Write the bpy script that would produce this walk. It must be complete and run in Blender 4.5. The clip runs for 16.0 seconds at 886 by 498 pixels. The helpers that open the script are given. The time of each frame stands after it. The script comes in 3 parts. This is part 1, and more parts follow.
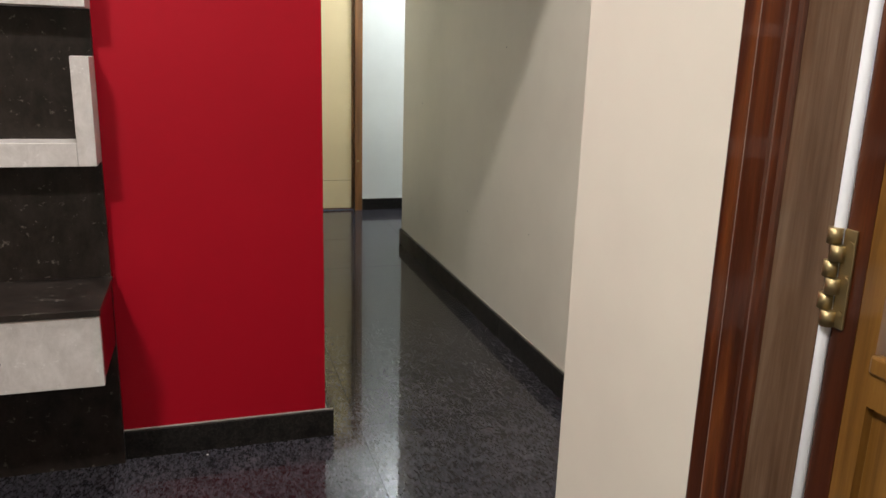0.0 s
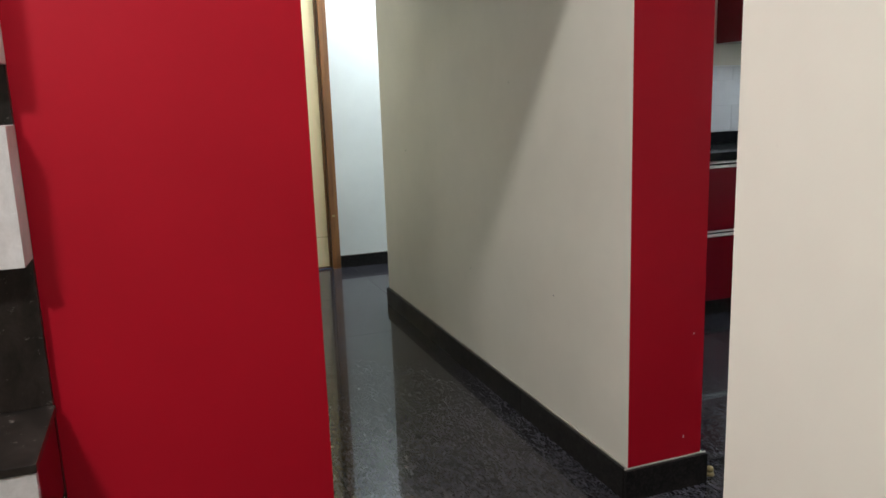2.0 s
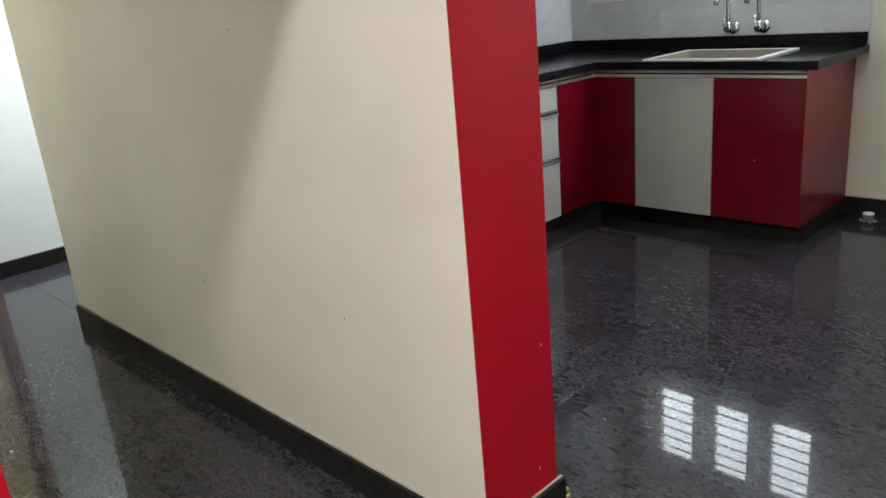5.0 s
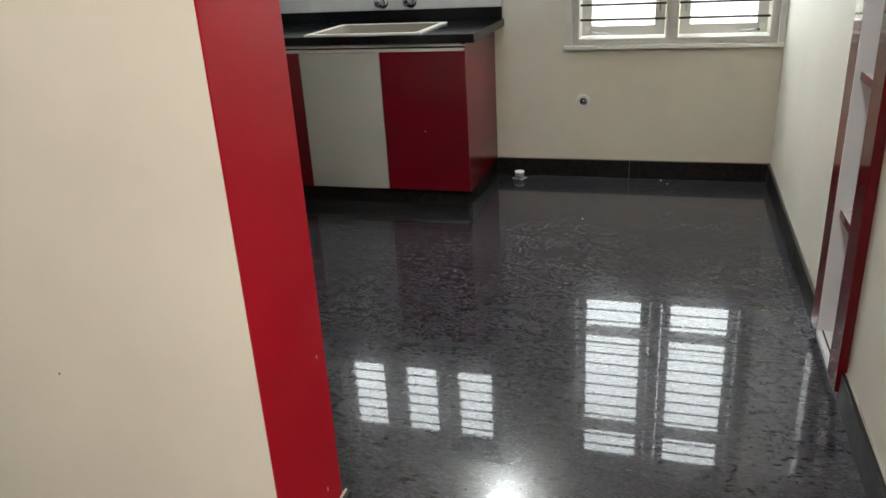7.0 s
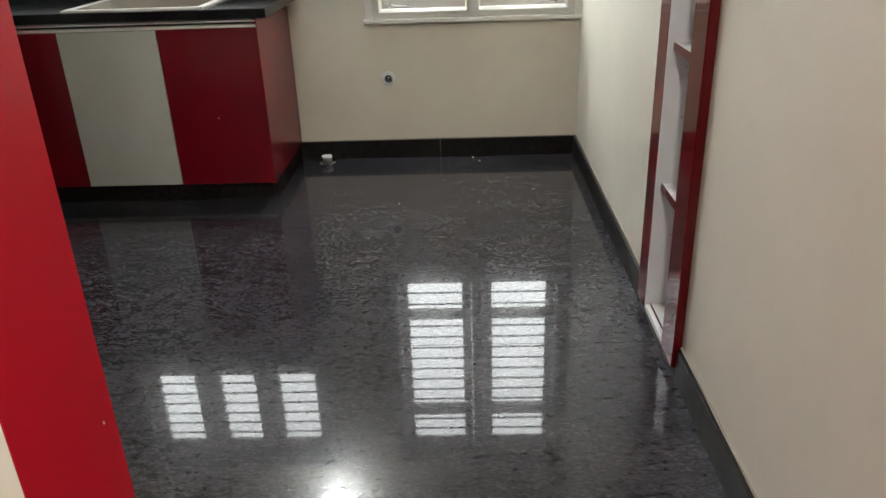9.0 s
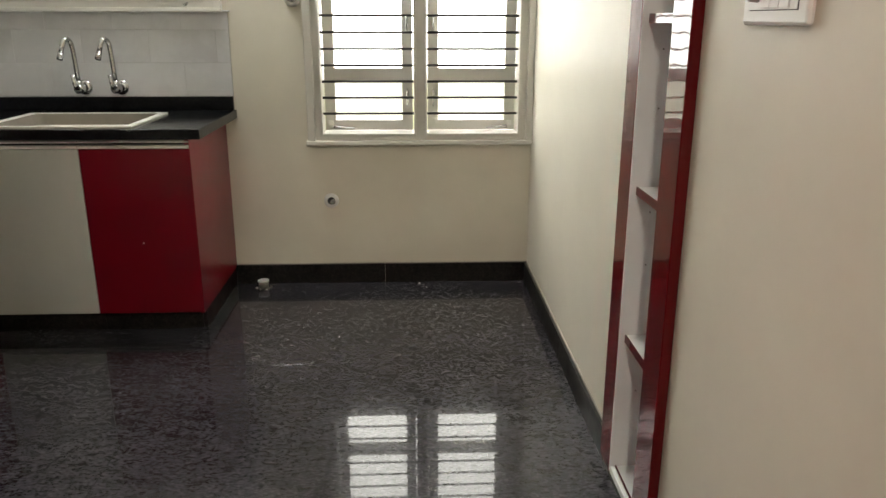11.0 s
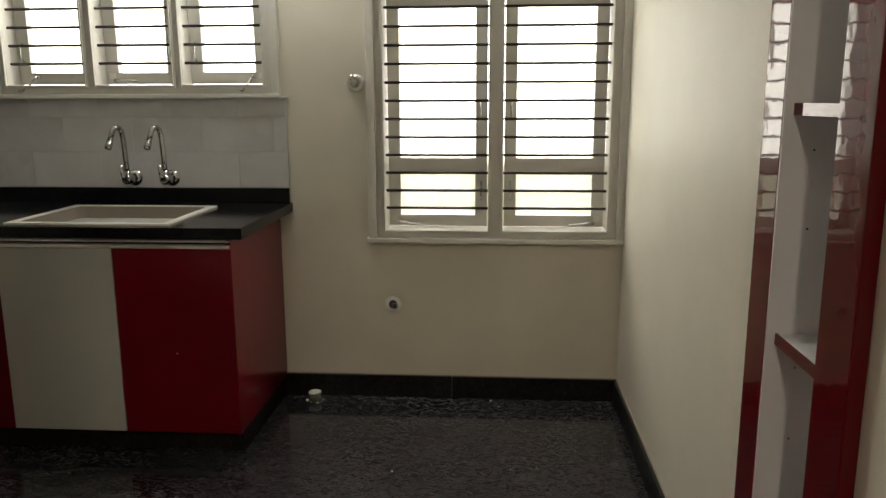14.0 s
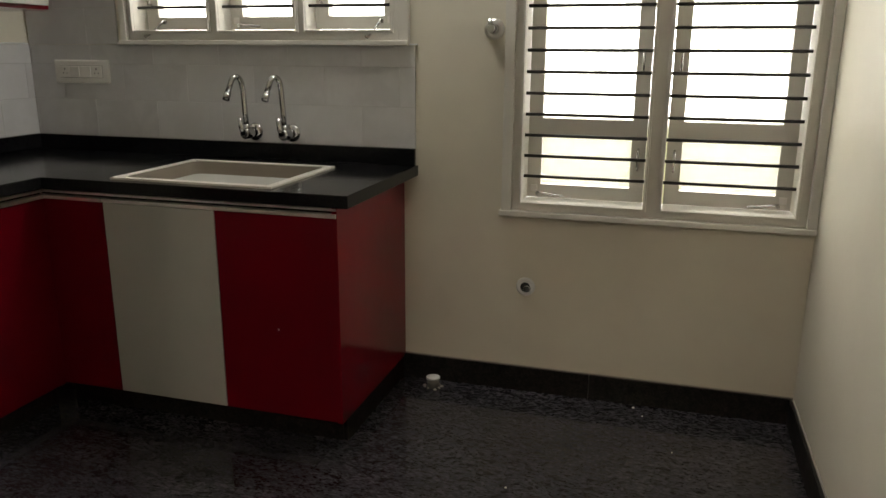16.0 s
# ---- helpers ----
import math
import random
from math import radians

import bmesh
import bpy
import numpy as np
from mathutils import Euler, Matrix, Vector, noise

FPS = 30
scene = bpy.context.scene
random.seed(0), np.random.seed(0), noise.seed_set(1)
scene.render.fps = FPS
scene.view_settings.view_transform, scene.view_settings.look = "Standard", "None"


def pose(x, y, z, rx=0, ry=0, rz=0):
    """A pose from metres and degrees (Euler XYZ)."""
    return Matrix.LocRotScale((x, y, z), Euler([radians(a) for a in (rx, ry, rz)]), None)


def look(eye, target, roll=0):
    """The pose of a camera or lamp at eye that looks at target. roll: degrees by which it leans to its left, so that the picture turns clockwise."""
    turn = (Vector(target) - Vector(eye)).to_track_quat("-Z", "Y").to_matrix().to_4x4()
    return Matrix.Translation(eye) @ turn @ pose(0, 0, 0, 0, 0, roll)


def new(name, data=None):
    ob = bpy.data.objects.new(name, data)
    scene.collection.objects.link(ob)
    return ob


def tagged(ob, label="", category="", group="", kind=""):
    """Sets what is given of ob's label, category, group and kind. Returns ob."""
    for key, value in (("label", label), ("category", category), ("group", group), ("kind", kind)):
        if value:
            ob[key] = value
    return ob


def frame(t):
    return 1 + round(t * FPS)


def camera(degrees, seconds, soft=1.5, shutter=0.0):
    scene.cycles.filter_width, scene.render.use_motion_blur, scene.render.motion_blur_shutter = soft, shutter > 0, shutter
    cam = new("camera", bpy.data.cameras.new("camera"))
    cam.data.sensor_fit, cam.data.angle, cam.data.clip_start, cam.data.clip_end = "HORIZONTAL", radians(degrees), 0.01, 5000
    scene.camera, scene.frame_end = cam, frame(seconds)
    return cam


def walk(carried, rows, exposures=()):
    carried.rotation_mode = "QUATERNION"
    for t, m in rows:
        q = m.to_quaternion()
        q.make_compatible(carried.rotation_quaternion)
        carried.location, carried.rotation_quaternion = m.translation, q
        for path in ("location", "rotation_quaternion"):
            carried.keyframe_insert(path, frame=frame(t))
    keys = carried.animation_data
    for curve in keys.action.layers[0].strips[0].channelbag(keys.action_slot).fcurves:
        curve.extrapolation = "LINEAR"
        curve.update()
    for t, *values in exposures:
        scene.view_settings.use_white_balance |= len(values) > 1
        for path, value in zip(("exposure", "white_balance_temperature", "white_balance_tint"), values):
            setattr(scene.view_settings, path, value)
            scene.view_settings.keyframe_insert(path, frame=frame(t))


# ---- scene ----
cam = camera(60.5, 16.0)
PATH = [
    (0, (0.379, 0.677, 1.173), (0.965, 2.526, 0.684), 1.7),
    (0.5, (0.36, 0.787, 1.177), (0.908, 2.66, 0.742), 0.1),
    (1, (0.342, 0.89, 1.168), (0.908, 2.763, 0.757), -1.1),
    (1.5, (0.354, 1.004, 1.169), (0.968, 2.866, 0.775), -1.8),
    (2, (0.378, 1.135, 1.172), (1.053, 2.977, 0.784), -2.0),
    (2.5, (0.42, 1.252, 1.153), (1.167, 3.064, 0.758), -1.8),
    (3, (0.44, 1.369, 1.174), (1.267, 3.141, 0.753), -2.0),
    (3.2, (0.45, 1.418, 1.215), (1.315, 3.166, 0.773), -2.8),
    (5.3, (0.552, 1.913, 1.248), (1.931, 3.204, 0.593), -4.8),
    (5.5, (0.562, 1.938, 1.246), (1.981, 3.175, 0.57), -4.5),
    (6, (0.589, 2.038, 1.209), (2.133, 3.093, 0.499), -3.6),
    (6.5, (0.58, 2.121, 1.25), (2.252, 2.927, 0.505), -3.4),
    (7, (0.552, 2.189, 1.255), (2.321, 2.749, 0.507), -3.3),
    (7.5, (0.584, 2.225, 1.237), (2.395, 2.567, 0.461), -3.4),
    (8, (0.666, 2.252, 1.225), (2.48, 2.454, 0.406), -3.4),
    (8.5, (0.738, 2.271, 1.22), (2.548, 2.397, 0.379), -3.0),
    (9, (0.787, 2.27, 1.224), (2.608, 2.334, 0.398), -2.0),
    (9.5, (0.828, 2.26, 1.229), (2.678, 2.281, 0.469), -1.1),
    (10, (0.883, 2.256, 1.24), (2.761, 2.25, 0.551), -0.6),
    (12.5, (1.317, 2.284, 1.286), (3.266, 2.194, 0.848), 0.0),
    (13, (1.389, 2.273, 1.28), (3.347, 2.27, 0.873), -0.3),
    (13.5, (1.453, 2.24, 1.28), (3.412, 2.307, 0.887), -0.4),
    (14, (1.515, 2.215, 1.288), (3.472, 2.354, 0.903), -0.2),
    (14.5, (1.633, 2.209, 1.3), (3.586, 2.391, 0.909), 0.4),
    (15, (1.744, 2.21, 1.283), (3.679, 2.476, 0.85), 1.0),
    (15.5, (1.824, 2.224, 1.278), (3.729, 2.582, 0.786), 0.6),
    (16, (1.959, 2.179, 1.278), (3.815, 2.728, 0.775), 0.3),
]
EXPOSURES = [(0.0, 0.05, 6450, 13), (0.6, 0.06, 6050, 10), (3.2, 0.02, 6000, 10), (5.3, 0.76, 6250, 11), (6.6, 0.76, 6500, 11), (7.6, 0.64, 6650, 11), (10.2, 0.88, 7000, 13),
             (12.3, -0.25, 7950, 12), (16.0, -0.38, 7950, 14)]
walk(cam, [(t, look(eye, target, roll)) for t, eye, target, roll in PATH], EXPOSURES)

# ---- light ----
world = bpy.data.worlds.new("sky")
scene.world = world
world.use_nodes = True
sky = world.node_tree.nodes.new("ShaderNodeTexSky")
sky.sky_type, sky.sun_disc = "NISHITA", False
sky.sun_elevation, sky.sun_rotation = radians(50), radians(200)
world.node_tree.nodes["Background"].inputs[1].default_value = 0.1
world.node_tree.links.new(sky.outputs[0], world.node_tree.nodes["Background"].inputs[0])
BACKDROP = 11.5         # glow of the hazy daylight outside the kitchen windows


def lamp(name, place, watts, size, color, spot=0):
    data = bpy.data.lights.new(name, "AREA")
    data.shape, data.size, data.energy, data.color = "DISK", size, watts, color
    ob = new(name, data)
    ob.matrix_world = pose(*place)
    return ob


WARM, COOL = (1.0, 0.96, 0.915), (0.88, 0.95, 1.0)
CEIL = 2.75
lamp("hall_front_light", (0.25, 2.25, CEIL - 0.035), 26, 0.14, WARM)
lamp("hall_middle_light", (-0.5, 0.6, CEIL - 0.035), 62, 0.3, WARM)
lamp("passage_light", (1.95, 6.05, CEIL - 0.035), 50, 0.2, COOL)

# ---- materials ----


def mat(name, color, rough=0.5, metal=0.0, coat=0.0, spec=0.5):
    m = bpy.data.materials.new(name)
    m.use_nodes = True
    p = m.node_tree.nodes["Principled BSDF"]
    p.inputs["Base Color"].default_value = (*color, 1)
    p.inputs["Roughness"].default_value = rough
    p.inputs["Metallic"].default_value = metal
    p.inputs["Coat Weight"].default_value = coat
    p.inputs["Coat Roughness"].default_value = 0.03
    p.inputs["Specular IOR Level"].default_value = spec
    return m


def coords(m, scale=(1, 1, 1), random_shift=False):
    nt = m.node_tree
    tc = nt.nodes.new("ShaderNodeTexCoord")
    mp = nt.nodes.new("ShaderNodeMapping")
    mp.inputs["Scale"].default_value = scale
    nt.links.new(tc.outputs["Object"], mp.inputs["Vector"])
    if random_shift:
        info = nt.nodes.new("ShaderNodeObjectInfo")
        mul = nt.nodes.new("ShaderNodeMath")
        mul.operation = "MULTIPLY"
        mul.inputs[1].default_value = 37.0
        nt.links.new(info.outputs["Random"], mul.inputs[0])
        nt.links.new(mul.outputs[0], mp.inputs["Location"])
    return mp.outputs["Vector"]


def noisy(m, vec, scale, detail=4.0, rough=0.55, distort=0.0):
    n = m.node_tree.nodes.new("ShaderNodeTexNoise")
    n.inputs["Scale"].default_value = scale
    n.inputs["Detail"].default_value = detail
    n.inputs["Roughness"].default_value = rough
    n.inputs["Distortion"].default_value = distort
    m.node_tree.links.new(vec, n.inputs["Vector"])
    return n.outputs["Fac"]


def ramp(m, fac, stops):
    r = m.node_tree.nodes.new("ShaderNodeValToRGB")
    while len(r.color_ramp.elements) < len(stops):
        r.color_ramp.elements.new(0.5)
    for e, (p, c) in zip(r.color_ramp.elements, stops):
        e.position, e.color = p, (*c, 1) if len(c) == 3 else c
    m.node_tree.links.new(fac, r.inputs["Fac"])
    return r.outputs["Color"]


def mixed(m, fac, a, b, mode="MIX"):
    n = m.node_tree.nodes.new("ShaderNodeMix")
    n.data_type, n.blend_type = "RGBA", mode
    for sock, v in ((n.inputs[0], fac), (n.inputs[6], a), (n.inputs[7], b)):
        if isinstance(v, bpy.types.NodeSocket):
            m.node_tree.links.new(v, sock)
        else:
            sock.default_value = v
    return n.outputs[2]


def base(m, sock):
    m.node_tree.links.new(sock, m.node_tree.nodes["Principled BSDF"].inputs["Base Color"])


def roughness(m, fac, lo, hi):
    n = m.node_tree.nodes.new("ShaderNodeMapRange")
    n.inputs["To Min"].default_value, n.inputs["To Max"].default_value = lo, hi
    m.node_tree.links.new(fac, n.inputs["Value"])
    m.node_tree.links.new(n.outputs[0], m.node_tree.nodes["Principled BSDF"].inputs["Roughness"])


def bump(m, fac, dist, strength=1.0):
    b = m.node_tree.nodes.new("ShaderNodeBump")
    b.inputs["Distance"].default_value, b.inputs["Strength"].default_value = dist, strength
    m.node_tree.links.new(fac, b.inputs["Height"])
    m.node_tree.links.new(b.outputs[0], m.node_tree.nodes["Principled BSDF"].inputs["Normal"])


def paint(name, color, rough, wear=0.08, relief=0.0008, gloss=0.35):
    """Rolled wall paint: faint clouds, roller texture, slight scuffs."""
    m = mat(name, color, rough, spec=gloss)
    v = coords(m)
    big = noisy(m, v, 1.7, 5, 0.6)
    dark = tuple(c * (1 - wear) for c in color)
    light = tuple(min(1, c * (1 + wear * 0.5)) for c in color)
    c = ramp(m, big, [(0.3, dark), (0.7, light)])
    spots = noisy(m, v, 34.0, 3, 0.7)
    c = mixed(m, ramp(m, spots, [(0.70, (0, 0, 0)), (0.80, (0.22, 0.22, 0.22))]), c, (*[x * 0.75 for x in color], 1))
    base(m, c)
    fine = noisy(m, v, 160.0, 3, 0.6)
    roughness(m, big, rough - 0.06, rough + 0.08)
    bump(m, fine, relief * 0.35, 0.4)
    return m


CREAM = paint("cream_wall_paint", (0.69, 0.652, 0.555), 0.46, gloss=0.18)
WHITE = paint("cool_white_wall_paint", (0.74, 0.76, 0.73), 0.5)
CEILING = paint("ceiling_paint", (0.80, 0.79, 0.75), 0.7)
RED = paint("red_wall_paint", (0.350, 0.0040, 0.0135), 0.42, 0.07, 0.0008, 0.18)
TRIM = paint("window_enamel", (0.69, 0.67, 0.62), 0.32, 0.10, 0.0003)
CHALK = paint("skirting_grout", (0.40, 0.37, 0.32), 0.9, 0.4)


def granite(name, dark, fleck, pale, rough, stretch, shift, polish=0.0):
    """Polished speckled granite: dense drawn-out flecks of three sizes, darker clots, a few pale grains."""
    m = mat(name, dark, rough, spec=0.07 if polish else 0.16, coat=polish)
    m.node_tree.nodes["Principled BSDF"].inputs["Coat Roughness"].default_value = 0.018
    v = coords(m, stretch, shift)
    tone = tuple((x + y) / 2 for x, y in zip(dark, fleck))
    c = ramp(m, noisy(m, v, 52.0, 6, 0.8), [(0.36, dark), (0.50, tone), (0.66, fleck)])
    cell = m.node_tree.nodes.new("ShaderNodeTexVoronoi")
    cell.inputs["Scale"].default_value = 150.0
    m.node_tree.links.new(v, cell.inputs["Vector"])
    crystals = ramp(m, cell.outputs["Color"], [(0.30, dark), (0.58, tone), (0.86, tuple(x * 1.25 for x in fleck))])
    c = mixed(m, 0.4, c, crystals)
    clots = ramp(m, noisy(m, v, 22.0, 5, 0.8), [(0.36, (0.85, 0.85, 0.85)), (0.48, (0, 0, 0))])
    c = mixed(m, clots, c, (*dark, 1))
    cloud = ramp(m, noisy(m, v, 3.0, 4, 0.6), [(0.35, (0.78, 0.78, 0.80)), (0.65, (1.12, 1.10, 1.09))])
    c = mixed(m, 1.0, c, cloud, "MULTIPLY")
    grains = ramp(m, noisy(m, v, 170.0, 3, 0.7), [(0.68, (0, 0, 0)), (0.76, (0.7, 0.7, 0.7))])
    c = mixed(m, grains, c, (*pale, 1))
    base(m, c)
    roughness(m, noisy(m, coords(m), 5.0, 5, 0.65), rough * 0.5, rough * 1.7)
    return m


FLOOR = granite("polished_granite_floor", (0.006, 0.0058, 0.0066), (0.070, 0.0665, 0.077), (0.19, 0.18, 0.18), 0.15, (1.6, 0.72, 1), True, 0.48)
SKIRT = granite("granite_skirting", (0.005, 0.0047, 0.0045), (0.028, 0.025, 0.022), (0.12, 0.108, 0.092), 0.34, (1, 1, 1), True)
BLACK = granite("black_granite_worktop", (0.006, 0.006, 0.007), (0.012, 0.012, 0.013), (0.03, 0.03, 0.03), 0.12, (1, 1, 1), False)
BED = paint("floor_joint_cement", (0.10, 0.095, 0.085), 0.9, 0.3)


def laminate(name, color, rough, coat, wave=0.0):
    m = mat(name, color, rough, coat=coat, spec=0.2)
    v = coords(m)
    n = noisy(m, v, 3.2, 4)
    base(m, ramp(m, n, [(0.3, tuple(c * 0.93 for c in color)), (0.7, color)]))
    if wave:
        bump(m, noisy(m, v, 9.0 if wave > 0.0005 else 20.0, 2, 0.4), wave, 1.0)
        p = m.node_tree.nodes["Principled BSDF"]
        m.node_tree.links.new(p.inputs["Normal"].links[0].from_socket, p.inputs["Coat Normal"])
    return m


RED_GLOSS = laminate("red_gloss_laminate", (0.150, 0.0014, 0.0080), 0.30, 0.30, 0.0008)
RED_FRAME = laminate("red_gloss_shelf_frame", (0.100, 0.003, 0.005), 0.22, 0.55, 0.00035)
RED_FRAME.node_tree.nodes["Principled BSDF"].inputs["Specular IOR Level"].default_value = 0.03
GREY_LAM = laminate("pale_grey_laminate", (0.48, 0.485, 0.455), 0.38, 0.15)
GLOSS_WHITE = laminate("gloss_white_laminate", (0.62, 0.60, 0.55), 0.2, 0.8)
WHITE_LAM = laminate("white_shelf_laminate", (0.72, 0.74, 0.74), 0.45, 0.0)


def streaked(name, dark, light, flecks, rough):
    m = mat(name, light, rough, spec=0.22)
    v = coords(m, (1.6, 1, 1.0))
    c = ramp(m, noisy(m, v, 13.0, 7, 0.72, 0.3), [(0.32, dark), (0.66, light)])
    f = ramp(m, noisy(m, coords(m, (1, 1, 1.2)), 34.0, 4, 0.7, 0.2), [(0.615, (0, 0, 0)), (0.72, (0.75, 0.75, 0.75))])
    base(m, mixed(m, f, c, (*flecks, 1)))
    return m


TV_DARK = streaked("dark_stone_laminate", (0.010, 0.0075, 0.006), (0.030, 0.023, 0.019), (0.24, 0.21, 0.18), 0.32)
TV_LIGHT = streaked("pale_stone_laminate", (0.44, 0.41, 0.38), (0.60, 0.57, 0.54), (0.68, 0.66, 0.63), 0.35)


def wood(name, dark, mid, light, rough, coat):
    m = mat(name, mid, rough, coat=coat)
    v = coords(m, (6, 6, 0.45))
    g = noisy(m, v, 3.6, 7, 0.6, 0.9)
    c = ramp(m, g, [(0.30, dark), (0.50, mid), (0.70, light)])
    fine = noisy(m, coords(m, (60, 60, 1.0)), 6.0, 4, 0.6)
    c = mixed(m, 0.16, c, ramp(m, fine, [(0.35, dark), (0.65, light)]))
    base(m, c)
    bump(m, noisy(m, coords(m, (8, 8, 3)), 7.0, 3), 0.0012, 0.6)
    return m


WOOD_DARK = wood("varnished_dark_wood", (0.018, 0.0032, 0.0012), (0.050, 0.0110, 0.0028), (0.135, 0.038, 0.009), 0.30, 0.3)
# paler, greyer brown than the rest of the door frame
WOOD_PALE = wood("pale_varnish_wood", (0.050, 0.022, 0.008), (0.105, 0.060, 0.032), (0.17, 0.115, 0.072), 0.26, 0.8)
WOOD_HONEY = wood("varnished_honey_wood", (0.085, 0.034, 0.006), (0.17, 0.078, 0.014), (0.27, 0.14, 0.030), 0.28, 0.6)
WOOD_BROWN = wood("brown_door_frame", (0.10, 0.036, 0.009), (0.21, 0.085, 0.022), (0.32, 0.14, 0.04), 0.4, 0.2)
DOOR_CREAM = paint("cream_door_skin", (0.78, 0.63, 0.37), 0.4, 0.05)
CHROME = mat("chrome", (0.50, 0.50, 0.50), 0.08, 1.0)
ALU = mat("brushed_aluminium", (0.80, 0.78, 0.75), 0.34, 0.85)
bump(ALU, noisy(ALU, coords(ALU, (2, 2, 160)), 8.0, 2), 0.0003, 0.5)
SATIN = mat("satin_chrome", (0.62, 0.60, 0.57), 0.28, 1.0)
BRASS = mat("worn_brass", (0.36, 0.28, 0.14), 0.30, 1.0)
roughness(BRASS, noisy(BRASS, coords(BRASS), 90.0), 0.38, 0.6)
IRON = mat("black_painted_iron", (0.012, 0.011, 0.011), 0.45)
DARK = mat("dark_hole", (0.01, 0.01, 0.01), 0.8)
PLASTIC = mat("white_switch_plastic", (0.72, 0.71, 0.68), 0.30)
PIPE = paint("dull_pipe", (0.20, 0.195, 0.17), 0.5, 0.2)
PVC = mat("white_pvc", (0.70, 0.70, 0.69), 0.40)
# beige basin, coloured darker than the rim to hold the shade inside it
SINK_SHADED = paint("shaded_beige_sink", (0.23, 0.195, 0.16), 0.32, 0.06, 0.0002)
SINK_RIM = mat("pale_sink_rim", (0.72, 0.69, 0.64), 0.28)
GASKET = mat("white_door_seal", (0.78, 0.80, 0.82), 0.35)


def tile_material():
    m = mat("glazed_wall_tile", (0.66, 0.66, 0.67), 0.12, spec=0.5)
    info = m.node_tree.nodes.new("ShaderNodeObjectInfo")
    c = ramp(m, info.outputs["Random"], [(0.0, (0.53, 0.53, 0.54)), (1.0, (0.60, 0.60, 0.61))])
    n = noisy(m, coords(m, (1, 1, 1), True), 6.0, 5, 0.6, 0.5)
    base(m, mixed(m, ramp(m, n, [(0.42, (0, 0, 0)), (0.62, (0.5, 0.5, 0.5))]), c, (0.66, 0.66, 0.67, 1)))
    bump(m, noisy(m, coords(m), 22.0, 2), 0.0006, 0.6)
    return m


TILE = tile_material()
GROUT = paint("tile_grout", (0.50, 0.50, 0.49), 0.8, 0.15)


def glass_material(name, tint, haze):
    m = bpy.data.materials.new(name)
    m.use_nodes = True
    nt = m.node_tree
    nt.nodes.clear()
    out = nt.nodes.new("ShaderNodeOutputMaterial")
    clear = nt.nodes.new("ShaderNodeBsdfTransparent")
    clear.inputs[0].default_value = (*tint, 1)
    frost = nt.nodes.new("ShaderNodeBsdfTranslucent")
    frost.inputs[0].default_value = (0.8, 0.8, 0.78, 1)
    gloss = nt.nodes.new("ShaderNodeBsdfGlossy")
    gloss.inputs["Roughness"].default_value = 0.05
    a, b = nt.nodes.new("ShaderNodeMixShader"), nt.nodes.new("ShaderNodeMixShader")
    a.inputs[0].default_value, b.inputs[0].default_value = haze, 0.05
    for x, y in ((clear.outputs[0], a.inputs[1]), (frost.outputs[0], a.inputs[2]), (a.outputs[0], b.inputs[1]),
                 (gloss.outputs[0], b.inputs[2]), (b.outputs[0], out.inputs[0])):
        nt.links.new(x, y)
    return m


PANE = glass_material("obscure_window_glass", (0.96, 0.97, 0.95), 0.15)


def glow(name, color, strength):
    m = bpy.data.materials.new(name)
    m.use_nodes = True
    nt = m.node_tree
    nt.nodes.clear()
    out, em = nt.nodes.new("ShaderNodeOutputMaterial"), nt.nodes.new("ShaderNodeEmission")
    em.inputs[0].default_value, em.inputs[1].default_value = (*color, 1), strength
    nt.links.new(em.outputs[0], out.inputs[0])
    return m, em


LAMP_GLOW, _ = glow("lamp_glow", (1.0, 0.93, 0.82), 25.0)
BULB_GLOW, _ = glow("bulb_glow", (0.81, 0.91, 1.0), 60.0)
OUTSIDE, outside_em = glow("hazy_daylight", (1.0, 0.98, 0.94), BACKDROP)
_v = coords(OUTSIDE)
_sep = OUTSIDE.node_tree.nodes.new("ShaderNodeSeparateXYZ")
OUTSIDE.node_tree.links.new(_v, _sep.inputs[0])
_map = OUTSIDE.node_tree.nodes.new("ShaderNodeMapRange")
_map.inputs["From Min"].default_value, _map.inputs["From Max"].default_value = 0.2, 1.1
OUTSIDE.node_tree.links.new(_sep.outputs["Z"], _map.inputs["Value"])
OUTSIDE.node_tree.links.new(ramp(OUTSIDE, _map.outputs[0], [(0.0, (0.06, 0.062, 0.035)), (0.62, (0.086, 0.094, 0.062)), (0.74, (0.10, 0.11, 0.08)), (0.84, (0.88, 0.94, 1.0))]),
                            outside_em.inputs[0])

# ---- building helpers ----


def box(bm, x0, x1, y0, y1, z0, z1, bevel=0.0):
    m = Matrix.LocRotScale(((x0 + x1) / 2, (y0 + y1) / 2, (z0 + z1) / 2), None, (abs(x1 - x0), abs(y1 - y0), abs(z1 - z0)))
    made = bmesh.ops.create_cube(bm, size=1.0, matrix=m)["verts"]
    if bevel:
        edges = list({e for v in made for e in v.link_edges})
        bmesh.ops.bevel(bm, geom=edges, offset=bevel, segments=2, profile=0.5, affect="EDGES", clamp_overlap=True)
    return bm


def block(*a, bevel=0.0):
    return box(bmesh.new(), *a, bevel=bevel)


